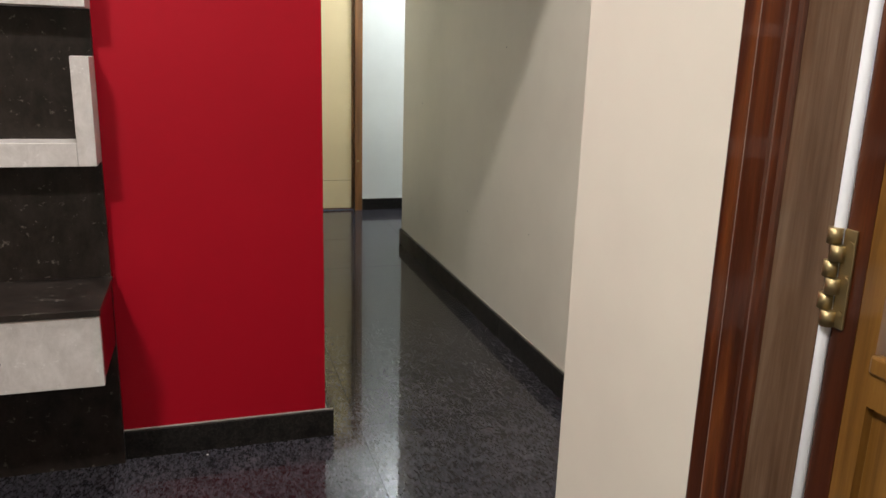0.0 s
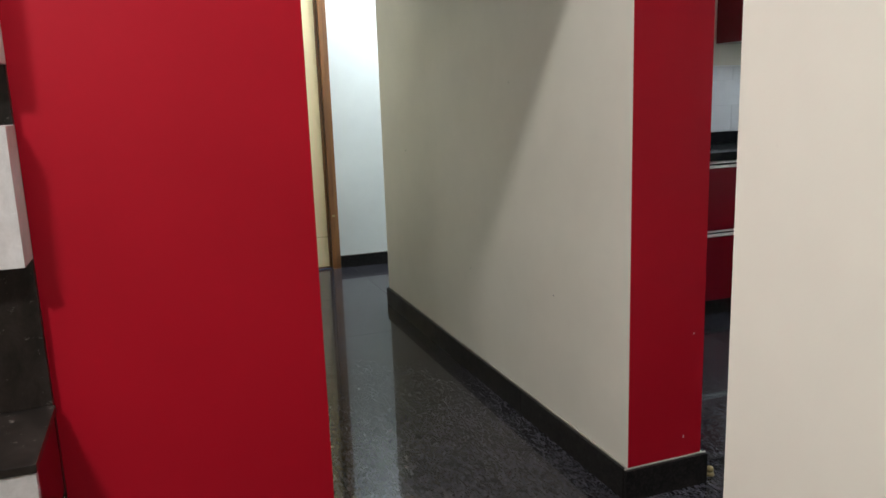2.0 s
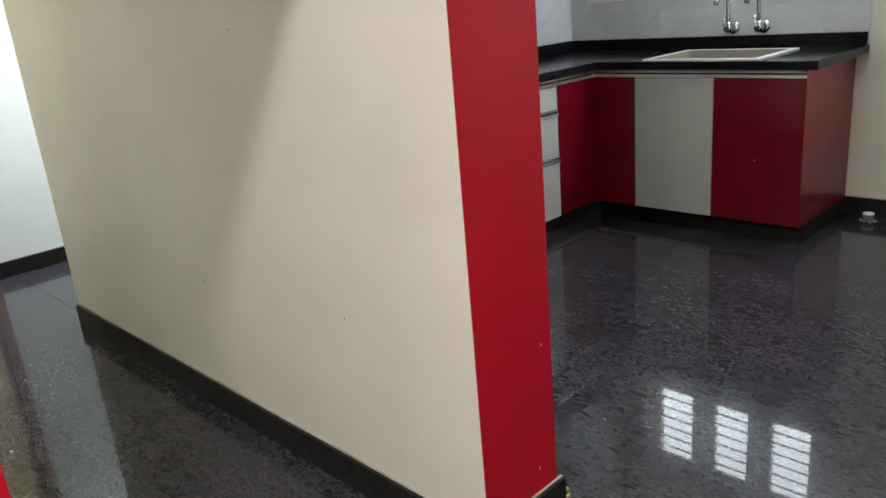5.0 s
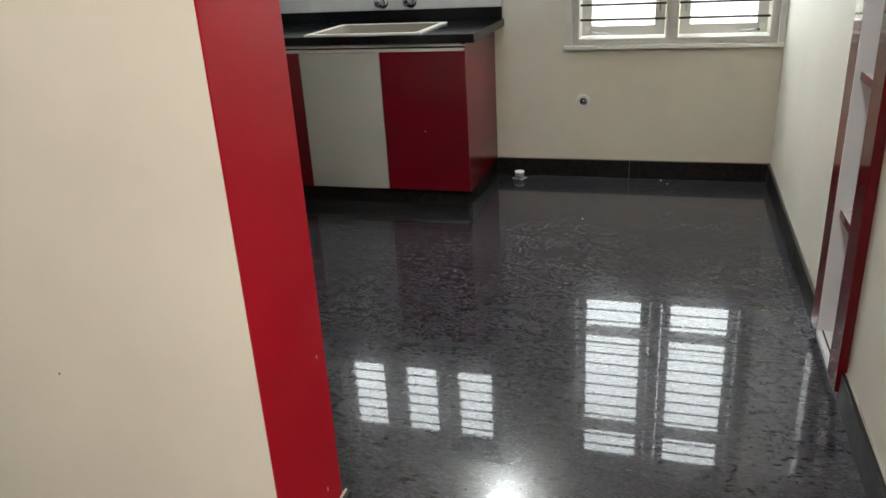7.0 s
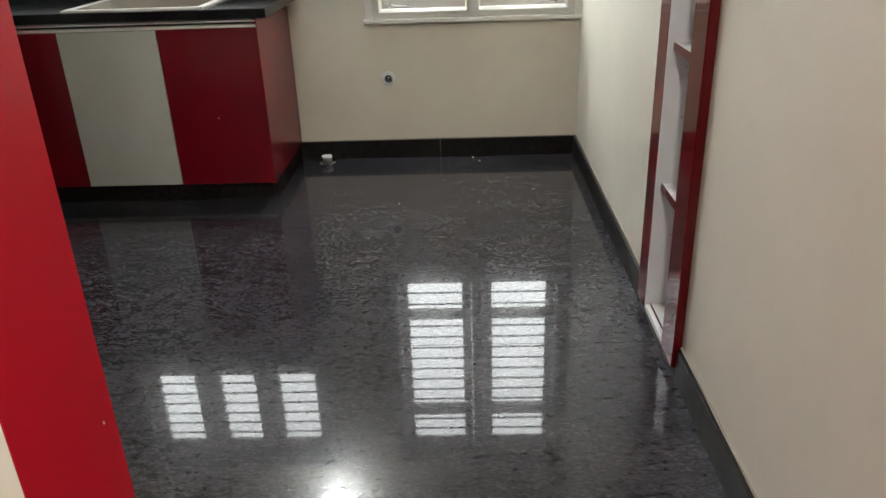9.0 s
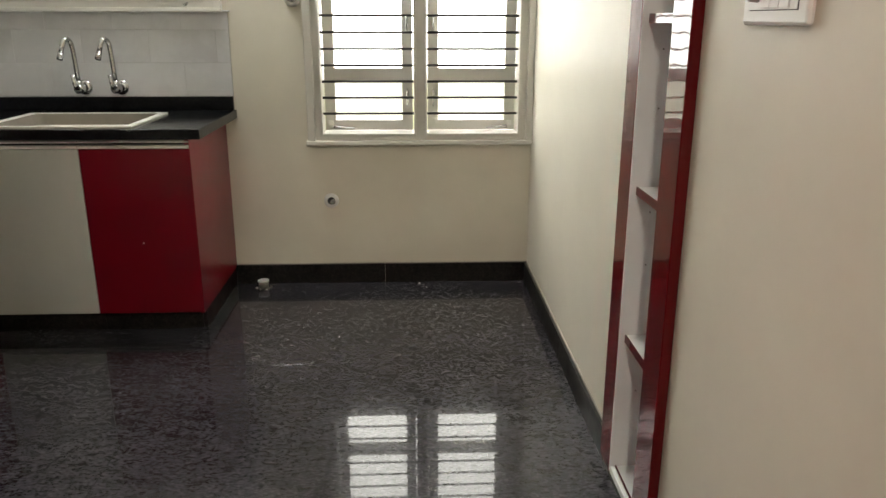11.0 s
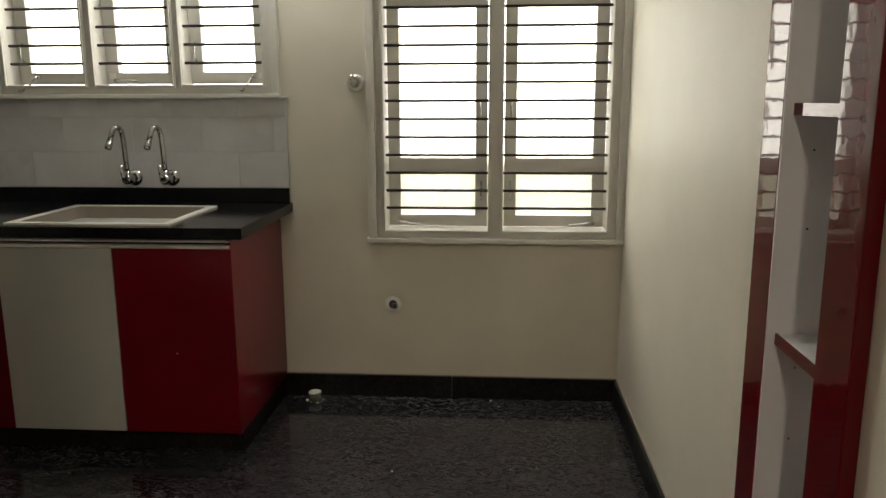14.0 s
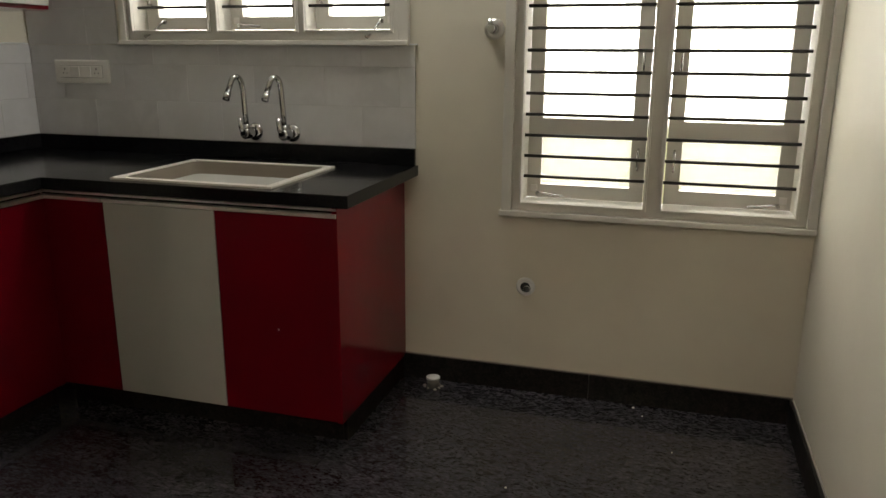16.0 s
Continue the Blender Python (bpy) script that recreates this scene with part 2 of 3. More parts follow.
def sweep(bm, points, radius, seg=12, caps=True):
    """A round bar along points; radius is one number or one for each point."""
    pts = [Vector(p) for p in points]
    rs = radius if isinstance(radius, (list, tuple)) else [radius] * len(pts)
    rings = []
    for i, p in enumerate(pts):
        d = (pts[min(i + 1, len(pts) - 1)] - pts[max(i - 1, 0)]).normalized()
        side = d.orthogonal().normalized() if i == 0 else (rings_side - d * rings_side.dot(d)).normalized()
        rings_side = side
        up = d.cross(side)
        rings.append([bm.verts.new(p + rs[i] * (math.cos(a) * side + math.sin(a) * up)) for a in (2 * math.pi * k / seg for k in range(seg))])
    for a, b in zip(rings, rings[1:]):
        for k in range(seg):
            f = bm.faces.new((a[k], a[(k + 1) % seg], b[(k + 1) % seg], b[k]))
            f.smooth = True
    if caps:
        bm.faces.new(list(reversed(rings[0])))
        bm.faces.new(rings[-1])
    return bm


def rod(*a, **k):
    return sweep(bmesh.new(), *a, **k)


def grid_solid(us, vs, filled, t0, t1, axes):
    """A slab with holes: cells of the grid us x vs where filled(u, v) is true, from t0 to t1 along the third axis. axes: where u, v, t go."""
    bm, keep, seen = bmesh.new(), {}, {}

    def vert(i, j, t):
        if (i, j, t) not in seen:
            p = [0, 0, 0]
            p[axes[0]], p[axes[1]], p[axes[2]] = us[i], vs[j], (t0, t1)[t]
            seen[i, j, t] = bm.verts.new(p)
        return seen[i, j, t]
    for i in range(len(us) - 1):
        for j in range(len(vs) - 1):
            keep[i, j] = filled((us[i] + us[i + 1]) / 2, (vs[j] + vs[j + 1]) / 2)
    for (i, j), on in keep.items():
        if not on:
            continue
        for t in (0, 1):
            bm.faces.new([vert(i, j, t), vert(i + 1, j, t), vert(i + 1, j + 1, t), vert(i, j + 1, t)])
        for di, dj, a, b in ((-1, 0, (0, 0), (0, 1)), (1, 0, (1, 0), (1, 1)), (0, -1, (0, 0), (1, 0)), (0, 1, (0, 1), (1, 1))):
            if not keep.get((i + di, j + dj)):
                q = [(i + a[0], j + a[1]), (i + b[0], j + b[1])]
                bm.faces.new([vert(*q[0], 0), vert(*q[1], 0), vert(*q[1], 1), vert(*q[0], 1)])
    bmesh.ops.recalc_face_normals(bm, faces=bm.faces[:])
    return bm


def mesh(name, bm, material):
    data = bpy.data.meshes.new(name)
    bm.normal_update()
    bm.to_mesh(data)
    bm.free()
    data.materials.append(material)
    return data


def solid(name, bm, material, label="", category="", kind="structure"):
    return tagged(new(name, mesh(name, bm, material)), label, category, kind=kind)


def thing(name, place, label, category, group="", kind=""):
    ob = new(name)
    ob.empty_display_size = 0.05
    ob.location = place
    return tagged(ob, label, category, group, kind)


def part(name, bm, material, parent, label=""):
    ob = new(name, mesh(name, bm, material))
    ob.parent = parent
    if parent.type == "EMPTY":
        ob.matrix_parent_inverse = Matrix.Translation(-parent.location)
    return tagged(ob, label)


def wall(name, axis, t0, t1, u0, u1, material, label, holes=(), z0=0.0, z1=CEIL):
    """A wall across axis (0 or 1) from t0 to t1, u0 to u1 along the other, with holes (u0, u1, z0, z1)."""
    us = sorted({u0, u1, *(h[0] for h in holes), *(h[1] for h in holes)})
    vs = sorted({z0, z1, *(h[2] for h in holes), *(h[3] for h in holes)})
    ok = lambda u, v: not any(h[0] < u < h[1] and h[2] < v < h[3] for h in holes)
    return solid(name, grid_solid(us, vs, ok, t0, t1, (1 - axis, 2, axis)), material, label, "wall")


# ---- structure ----
FLOOR_Z = 0.012
XF, YR, YL = 4.655, 1.692, 4.812       # kitchen: far wall, bare side wall, worktop side wall
XE, YC = 0.968, 2.860                  # hall: door wall, red wall
PX0, PX1 = 1.556, 1.808                # partition between passage and kitchen
BIG = (1.718, 2.718, 0.722, 2.03)      # kitchen window openings: y, y, z, z
SMALL = (3.133, 4.301, 1.318, 2.03)

wall_far = wall("wall_east", 0, XF, XF + 0.16, YR - 0.30, YL + 0.15, CREAM, "cream painted kitchen wall with two windows", (BIG, SMALL))
wall("wall_south", 1, YR - 0.30, YR, XE + 0.14, XF, CREAM, "plain cream painted kitchen wall with a shelf niche", ((2.678, 2.900, 0.045, 2.02),))
wall("wall_niche_back", 1, YR - 0.34, YR - 0.302, 2.5, 3.1, CREAM, "cream wall behind the shelf niche")
wall_left = wall("wall_north", 1, YL, YL + 0.12, PX1, XF, CREAM, "cream painted kitchen wall above the worktop")
wall("wall_partition", 0, PX0, PX1 - 0.002, YC + 0.003, 5.28, CREAM, "long cream painted partition wall beside the passage")
solid("wall_partition_end", block(PX0, PX1, YC, YC + 0.003, 0, CEIL), RED, "red painted end face of the partition wall", "wall")
wall("wall_hall_east", 0, XE, XE + 0.14, -1.5, YR + 0.111, CREAM, "cream painted hall wall beside the main door", ((0.20, 1.4355, 0.0, 2.08),))
wall("wall_red", 1, YC, YC + 0.15, -2.3, 0.700, RED, "red painted hall wall behind the television unit")
wall("wall_passage_west", 0, 0.56, 0.700, YC + 0.15, 6.375, CREAM, "cream painted passage wall")
wall("wall_passage_end", 1, 6.375, 6.495, 1.515, 3.6, WHITE, "cool white wall at the end of the passage")
wall("wall_passage_end_header", 1, 6.375, 6.495, 0.700, 1.515, WHITE, "white wall above the passage door", z0=2.02)
wall("wall_passage_back", 1, 5.13, 5.28, PX1, 3.6, WHITE, "white wall of the side passage")
wall("wall_passage_east", 0, 3.6, 3.7, 5.13, 6.495, WHITE, "white wall closing the side passage")
wall("wall_hall_west", 0, -2.4, -2.3, -1.5, YC + 0.15, CREAM, "cream painted hall wall")
wall("wall_hall_south", 1, -1.6, -1.5, -2.4, XE + 0.14, CREAM, "cream painted hall wall")
solid("beam_passage", block(0.700, PX0, YC, YC + 0.15, 1.90, CEIL), CREAM, "cream painted beam above the passage opening", "beam")
solid("beam_kitchen", block(PX0 + 0.03, PX1, YR, YC, 2.12, CEIL), CREAM, "cream painted beam above the kitchen opening", "beam")
solid("ceiling", block(-2.5, XF + 0.2, -1.7, 6.7, CEIL, CEIL + 0.12), CEILING, "plain white painted ceiling", "ceiling")
floor = solid("floor", block(-2.5, XF + 0.2, -1.7, 6.7, -0.10, FLOOR_Z - 0.020), BED, "polished black granite slab floor", "floor")
solid("ground", block(-60, 60, -60, 60, -3.2, -3.1), BED, "bare ground below the house", "ground")
solid("backdrop", block(6.6, 6.4650, -4.0, 9.0, -1.5, 5.0), OUTSIDE, "bright hazy daylight outside the windows", "backdrop")

# ---- skirting ----


def skirting(name, runs, top=0.097, label="black granite skirting with a pale cement line on top"):
    """runs: (axis along, u0, u1, wall plane, side) with side +1 or -1 for the way it stands out."""
    sk = thing(name, (0, 0, 0), label, "skirting", kind="structure")
    for axis, u0, u1, plane, side in runs:
        for mat_, depth, z0, z1, nm in ((SKIRT, 0.016, 0.0, top, "skirting_stone"), (CHALK, 0.006, top, top + 0.003, "cement_line")):
            a, b = sorted((plane + side * 0.001, plane + side * depth))
            ext = (u0 + 0.0006, u1 - 0.0006, a, b) if axis == 0 else (a, b, u0 + 0.0006, u1 - 0.0006)
            part(nm, block(*ext, z0, z1, bevel=0.0012 if nm == "skirting_stone" else 0), mat_, sk)
    return sk


skirting("baseboard_kitchen", [(1, YR + 0.001, 2.40, XF, -1), (1, 2.40, 3.1325, XF, -1), (0, 3.003, 3.72, YR, 1), (0, 3.72, XF - 0.018, YR, 1),
                               (0, 1.85, 2.563, YR, 1), (0, 1.11, 1.85, YR, 1)], 0.108)
skirting("baseboard_shelf", [(0, 2.564, 3.002, YR, 1)], 0.0405, "low black granite strip under the shelf frame")
skirting("baseboard_partition", [(1, YC + 0.002, 3.53, PX0, -1), (1, 3.53, 4.45, PX0, -1), (1, 4.45, 5.28, PX0, -1),
                                 (0, PX0 - 0.016, PX1 + 0.016, YC, -1), (1, YC, 4.2, PX1, 1)], 0.106)
skirting("baseboard_hall", [(0, -0.75, 0.09, YC, -1), (0, 0.09, 0.725, YC, -1), (0, -1.6, -0.75, YC, -1), (1, YC + 0.002, 4.6, 0.700, 1),
                            (1, 4.6, 6.34, 0.700, 1), (1, 1.437, 1.80, XE, -1), (1, -1.45, 0.10, XE, -1)])
skirting("baseboard_passage", [(0, 1.517, 2.4, 6.375, -1), (0, 2.4, 3.58, 6.375, -1)])

# ---- windows ----


def hook(bm, p, dy, drop):
    """A wire stay that lies or hangs from the eye at p."""
    x, y, z = p
    sweep(bm, [(x, y, z + 0.006), (x - 0.012, y + dy * 0.15, z + 0.004), (x - 0.016, y + dy * 0.6, z - drop * 0.5), (x - 0.014, y + dy, z - drop)], 0.0036, 6)
    sweep(bm, [(x + 0.004, y, z), (x - 0.006, y, z)], 0.007, 8)


def kitchen_window(name, label, opening, lights, rails, z_bars, sill, trim_left):
    y0, y1, z0, z1 = opening
    w = thing(name, (XF, (y0 + y1) / 2, z0), label, "window", kind="structure")
    posts = [y0] + [c for a, b in zip(lights, lights[1:]) for c in (a[1], b[0])] + [y1]
    # outer frame with posts, standing a little proud of the wall
    us = sorted({y0, y1, *(v for l in lights for v in l)})
    zb, zt = z_bars[0] - 0.088, z1 - 0.055
    bm = grid_solid(us, [z0, zb, zt, z1], lambda u, v: not (zb < v < zt and any(l[0] < u < l[1] for l in lights)), XF - 0.012, XF + 0.10, (1, 2, 0))
    part("window_frame", bm, TRIM, w)
    # stepped moulding round each light and round the whole window
    for l in lights:
        bm = bmesh.new()
        for k, (g, d) in enumerate(((0.012, 0.020), (0.006, 0.026))):
            a, b, c, e = l[0] - g, l[1] + g, zb - g, zt + g
            box(bm, XF - d, XF - 0.013 + k * 0.004, a, l[0] - 0.001, c, e, 0.0015)
            box(bm, XF - d, XF - 0.013 + k * 0.004, l[1] + 0.001, b, c, e, 0.0015)
            box(bm, XF - d, XF - 0.013 + k * 0.004, l[0], l[1], c, zb - 0.001, 0.0015)
            box(bm, XF - d, XF - 0.013 + k * 0.004, l[0], l[1], zt + 0.001, e, 0.0015)
        part("glazing_bead", bm, TRIM, w)
    bm = bmesh.new()
    box(bm, XF - 0.030, XF - 0.001, y1 - 0.006, y1 + trim_left, z0 - 0.0205, z1 + 0.03, 0.003)
    box(bm, XF - 0.030, XF - 0.001, max(y0 - 0.030, YR + 0.0008), y0 + 0.006, z0 - 0.0205, z1 + 0.03, 0.003)
    box(bm, XF - 0.029, XF - 0.001, y0 + 0.007, y1 - 0.007, z1 - 0.006, z1 + 0.03, 0.003)
    part("architrave", bm, TRIM, w)
    part("window_sill", block(XF - 0.036, XF - 0.001, max(y0 - 0.030, YR + 0.0006), y1 + trim_left + 0.008, z0 - sill, z0 - 0.002, bevel=0.003), TRIM, w)
    for n, l in enumerate(lights):
        # casement set back behind the bars
        a, b, c, e = l[0] + 0.004, l[1] - 0.004, zb + 0.004, zt - 0.004
        st = 0.050 if b - a > 0.36 else 0.052
        vs = sorted({c, c + 0.048, e - 0.050, e, *(v for r in rails for v in r)})
        keep = lambda u, v: not (a + st < u < b - st and c + 0.048 < v < e - 0.050 and not any(r[0] < v < r[1] for r in rails))
        sash = part("casement", grid_solid([a, a + st, b - st, b], vs, keep, XF + 0.072, XF + 0.108, (1, 2, 0)), TRIM, w)
        edges = [c + 0.048, *(v for r in rails for v in r), e - 0.050]
        for lo, hi in zip(edges[::2], edges[1::2]):
            pane = part("pane", block(XF + 0.088, XF + 0.092, a + st - 0.004, b - st + 0.004, lo - 0.004, hi + 0.004), PANE, sash)
            pane.visible_shadow = False
        for z in z_bars:
            part("grille_bar", rod([(XF + 0.022, l[0] - 0.01, z), (XF + 0.022, l[1] + 0.01, z)], 0.0058, 8), IRON, w)
        inner = (a + 0.026, 1) if n % 2 else (b - 0.026, -1)
        bm = bmesh.new()
        for z in ((c + 0.16, c + 0.50) if rails else (c + 0.14,)):
            sweep(bm, [(XF + 0.071, inner[0], z + 0.03), (XF + 0.052, inner[0], z + 0.022), (XF + 0.046, inner[0], z - 0.01), (XF + 0.052, inner[0], z - 0.035),
                       (XF + 0.071, inner[0], z - 0.045)], 0.0045, 8)
        part("pull_handle", bm, CHROME, sash, "small curved metal pull handle")
        bm = bmesh.new()
        out = l[0] + 0.045 if n % 2 == 0 and len(lights) == 2 else l[1] - 0.045
        hang = len(lights) == 3 and n != 1
        if hang:
            p = l[0] + 0.065 if n == 0 else l[1] - 0.085
            sweep(bm, [(XF + 0.071, p, c + 0.030), (XF + 0.060, p, c + 0.030)], 0.009, 10)
            sweep(bm, [(XF + 0.060, p, c + 0.034), (XF + 0.048, p + 0.002, c + 0.026), (XF + 0.016, p + 0.010, c - 0.004),
                       (XF - 0.029, p + 0.020, c - 0.034), (XF - 0.033, p + 0.028, c - 0.026)], 0.0042, 8)
        else:
            hook(bm, (XF + 0.060, out, c + 0.016), 0.10 if out < (a + b) / 2 else -0.10, 0.004)
        part("window_stay", bm, CHROME, w, "thin metal hook stay")
        oy = l[0] + 0.03 if n % 2 == 0 else l[1] - 0.03
        part("hinge_plate", block(XF + 0.066, XF + 0.0715, oy - 0.012, oy + 0.012, c + 0.022, c + 0.045, bevel=0.001), ALU, sash)
    return w


kitchen_window("window_1", "large two-leaf cream window with black horizontal bars", BIG,
               [(1.763, 2.188), (2.251, 2.677)], [(0.990, 1.047), (1.665, 1.735)], [0.842 + 0.0738 * k for k in range(15)], 0.022, 0.030)
kitchen_window("window_2", "three-leaf cream window with black horizontal bars above the sink", SMALL,
               [(3.174, 3.511), (3.553, 3.880), (3.927, 4.266)], [], [1.442 + 0.0740 * k for k in range(8)], 0.020, 0.022)

# ---- base cabinets and worktop ----
FX, FY = 4.030, 4.220                  # planes of the cabinet fronts
PLINTH, DOOR_TOP, SLAB0, SLAB1 = 0.098, 0.783, 0.825, 0.865


def base_cabinet(place, u0, u1, along, fronts, label, side=False):
    """A cabinet unit from u0 to u1. along: 1 for the window wall, 0 for the side wall. fronts: rows of (z0, z1, material)."""
    cab = thing("base_cabinet", place, label, "cabinet", "kitchen base cabinets")

    def at(a, b, d0, d1, z0, z1, bevel=0.0):
        if along == 1:
            return block(FX + d0, FX + d1, a, b, z0, z1, bevel=bevel)
        return block(a, b, FY + d0, FY + d1, z0, z1, bevel=bevel)
    deep = (XF - FX if along == 1 else YL - FY) - 0.004
    part("body", at(u0 + (0.018 if side else 0.001), u1 - 0.001, 0.022, deep, PLINTH, SLAB0 - 0.002), GREY_LAM, cab)
    part("plinth", at(u0 + (0.02 if side else 0.0002), u1 - 0.0002, 0.05, 0.07, 0.0, PLINTH - 0.001), SKIRT, cab, "black granite plinth")
    for z0, z1, m in fronts:
        d = part("door" if len(fronts) == 1 else "drawer_front", at(u0 + 0.0015, u1 - 0.0015, 0.0, 0.018, z0, z1, bevel=0.0012), m, cab)
        for nm, m2, d0, d1, a0, a1 in (("handle_profile", ALU, -0.006, 0.016, 0.002, 0.015), ("grip_recess", DARK, 0.008, 0.017, 0.0153, 0.0235),
                                       ("handle_lip", ALU, -0.002, 0.020, 0.024, 0.031)):
            if along == 1:
                prof = block(FX + d0, FX + d1, u0 + 0.001, u1 - 0.001, z1 + a0, z1 + a1, bevel=0.001)
            else:
                prof = block(u0 + 0.001, u1 - 0.001, FY + d0, FY + d1, z1 + a0, z1 + a1, bevel=0.001)
            part(nm, prof, m2, d, {"grip_recess": "dark finger recess"}.get(nm, "aluminium grip profile"))
    if side:
        part("end_panel", at(u0 - 0.001, u0 + 0.017, 0.001, deep, PLINTH, SLAB0 - 0.002, bevel=0.001), RED_GLOSS, cab, "glossy red end panel")
        part("end_plinth", at(u0 + 0.004, u0 + 0.019, 0.05, deep, 0.0, PLINTH - 0.001), SKIRT, cab)
    return cab


full = lambda m: [(PLINTH + 0.004, DOOR_TOP, m)]
base_cabinet((FX, 3.36, 0), 3.130, 3.556, 1, full(RED_GLOSS), "glossy dark red cabinet at the end of the worktop", True)
base_cabinet((FX, 3.79, 0), 3.556, 3.982, 1, full(GREY_LAM), "pale grey cabinet below the kitchen sink")
base_cabinet((FX, 4.11, 0), 3.982, FY + 0.016, 1, full(RED_GLOSS), "narrow glossy red corner cabinet")
base_cabinet((3.86, FY, 0), 3.690, FX - 0.004, 0, full(RED_GLOSS), "glossy red cabinet in the kitchen corner")
base_cabinet((3.39, FY, 0), 3.110, 3.690, 0, [(PLINTH + 0.004, 0.392, GREY_LAM), (0.426, 0.632, GREY_LAM), (0.666, DOOR_TOP, GREY_LAM)],
             "unit of three pale grey drawers with aluminium grips")
base_cabinet((2.80, FY, 0), 2.500, 3.110, 0, [(PLINTH + 0.004, 0.434, RED_GLOSS), (0.468, DOOR_TOP, RED_GLOSS)], "glossy red cabinet with two deep drawers")
base_cabinet((2.15, FY, 0), PX1 + 0.004, 2.500, 0, full(RED_GLOSS), "glossy red cabinet beside the partition")

SX0, SX1, SY0, SY1 = 4.045, 4.470, 3.363, 3.912        # sink cut-out
top = thing("worktop", (FX, 3.6, SLAB0), "black polished granite L-shaped worktop with a low upstand", "worktop")
xs, ys = [PX1 + 0.002, FX - 0.042, SX0, SX1, XF - 0.002], [3.074, SY0, SY1, FY - 0.038, YL - 0.002]
slab = part("slab", grid_solid(xs, ys, lambda u, v: (v > ys[3] or u > xs[1]) and not (SX0 < u < SX1 and SY0 < v < SY1), SLAB0, SLAB1, (0, 1, 2)), BLACK, top)
bev = slab.modifiers.new("eased_edge", "BEVEL")
bev.width, bev.segments, bev.limit_method = 0.003, 2, "ANGLE"
part("upstand", block(XF - 0.022, XF - 0.002, 3.084, YL - 0.023, SLAB1 + 0.0005, 0.926, bevel=0.0015), BLACK, top)
part("upstand", block(PX1 + 0.004, XF - 0.003, YL - 0.022, YL - 0.002, SLAB1 + 0.0005, 0.926, bevel=0.0015), BLACK, top)

sink = thing("kitchen_sink", (4.26, 3.64, SLAB1), "beige composite sink with a pale rim let into black granite", "sink")
rx0, rx1, ry0, ry1 = SX0 - 0.022, SX1 + 0.020, SY0 - 0.022, SY1 + 0.022
part("rim", grid_solid([rx0, SX0 + 0.006, SX1 - 0.006, rx1], [ry0, SY0 + 0.006, SY1 - 0.006, ry1],
                       lambda u, v: not (SX0 + 0.006 < u < SX1 - 0.006 and SY0 + 0.006 < v < SY1 - 0.006), SLAB1 + 0.0005, SLAB1 + 0.007, (0, 1, 2)), SINK_RIM, sink)
bm = bmesh.new()
rings = []
for inset, z in ((0.006, SLAB1 + 0.004), (0.010, SLAB1 - 0.02), (0.022, SLAB1 - 0.16), (0.045, SLAB1 - 0.19)):
    loop = []
    for cx, cy, a0 in ((SX1 - inset, SY1 - inset, 0), (SX0 + inset, SY1 - inset, 90), (SX0 + inset, SY0 + inset, 180), (SX1 - inset, SY0 + inset, 270)):
        for k in range(5):
            a, r = radians(a0 + 22.5 * k), 0.035
            ox, oy = (-r if a0 in (0, 270) else r), (-r if a0 in (0, 90) else r)
            loop.append(bm.verts.new((cx + ox + r * math.cos(a), cy + oy + r * math.sin(a), z)))
    rings.append(loop)
for a, b in zip(rings, rings[1:]):
    for k in range(len(a)):
        bm.faces.new((a[k], b[k], b[(k + 1) % len(a)], a[(k + 1) % len(a)])).smooth = True
bm.faces.new(rings[-1])
part("basin", bm, SINK_SHADED, sink)
part("drain", rod([(4.26, 3.64, SLAB1 - 0.1898), (4.26, 3.64, SLAB1 - 0.186)], 0.04, 20), CHROME, sink, "chrome waste outlet")


def tap(y, z):
    t = thing("wall_tap", (XF - 0.01, y, z), "chrome wall tap with a tall swan-neck spout", "tap", "taps above the sink")
    part("flange", rod([(XF - 0.008, y, z), (XF - 0.014, y, z), (XF - 0.022, y, z)], [0.035, 0.034, 0.020], 20), CHROME, t)
    part("body", rod([(XF - 0.020, y, z), (XF - 0.050, y, z), (XF - 0.085, y, z), (XF - 0.095, y, z)], [0.017, 0.022, 0.022, 0.016], 16), CHROME, t)
    xo = XF - 0.070
    pts = [(xo, y, z + 0.012), (xo - 0.003, y + 0.002, z + 0.08), (xo - 0.007, y + 0.005, z + 0.170)]
    for k in range(1, 8):
        a = radians(20 * k)
        d = 0.023 * (1 - math.cos(a))
        pts.append((xo - 0.008 - d, y + 0.006 + 0.45 * d, z + 0.180 + 0.034 * math.sin(a)))
    joint, end = (xo - 0.066, y + 0.032, z + 0.158), (xo - 0.076, y + 0.037, z + 0.130)
    part("spout", rod(pts + [joint], 0.0108, 14), CHROME, t)
    part("aerator", rod([joint, end], [0.0130, 0.0138], 14), CHROME, t)
    part("aerator_mouth", rod([end, tuple(e + 0.06 * (e - j) for e, j in zip(end, joint))], 0.0115, 14), DARK, t, "dark mouth of the spout")
    part("collar", rod([(xo, y, z + 0.010), (xo, y, z + 0.034)], 0.0125, 14), CHROME, t)
    part("lever", rod([(XF - 0.088, y, z), (XF - 0.098, y + 0.006, z + 0.022), (XF - 0.104, y + 0.010, z + 0.062)], [0.014, 0.011, 0.009], 10), CHROME, t)
    return t


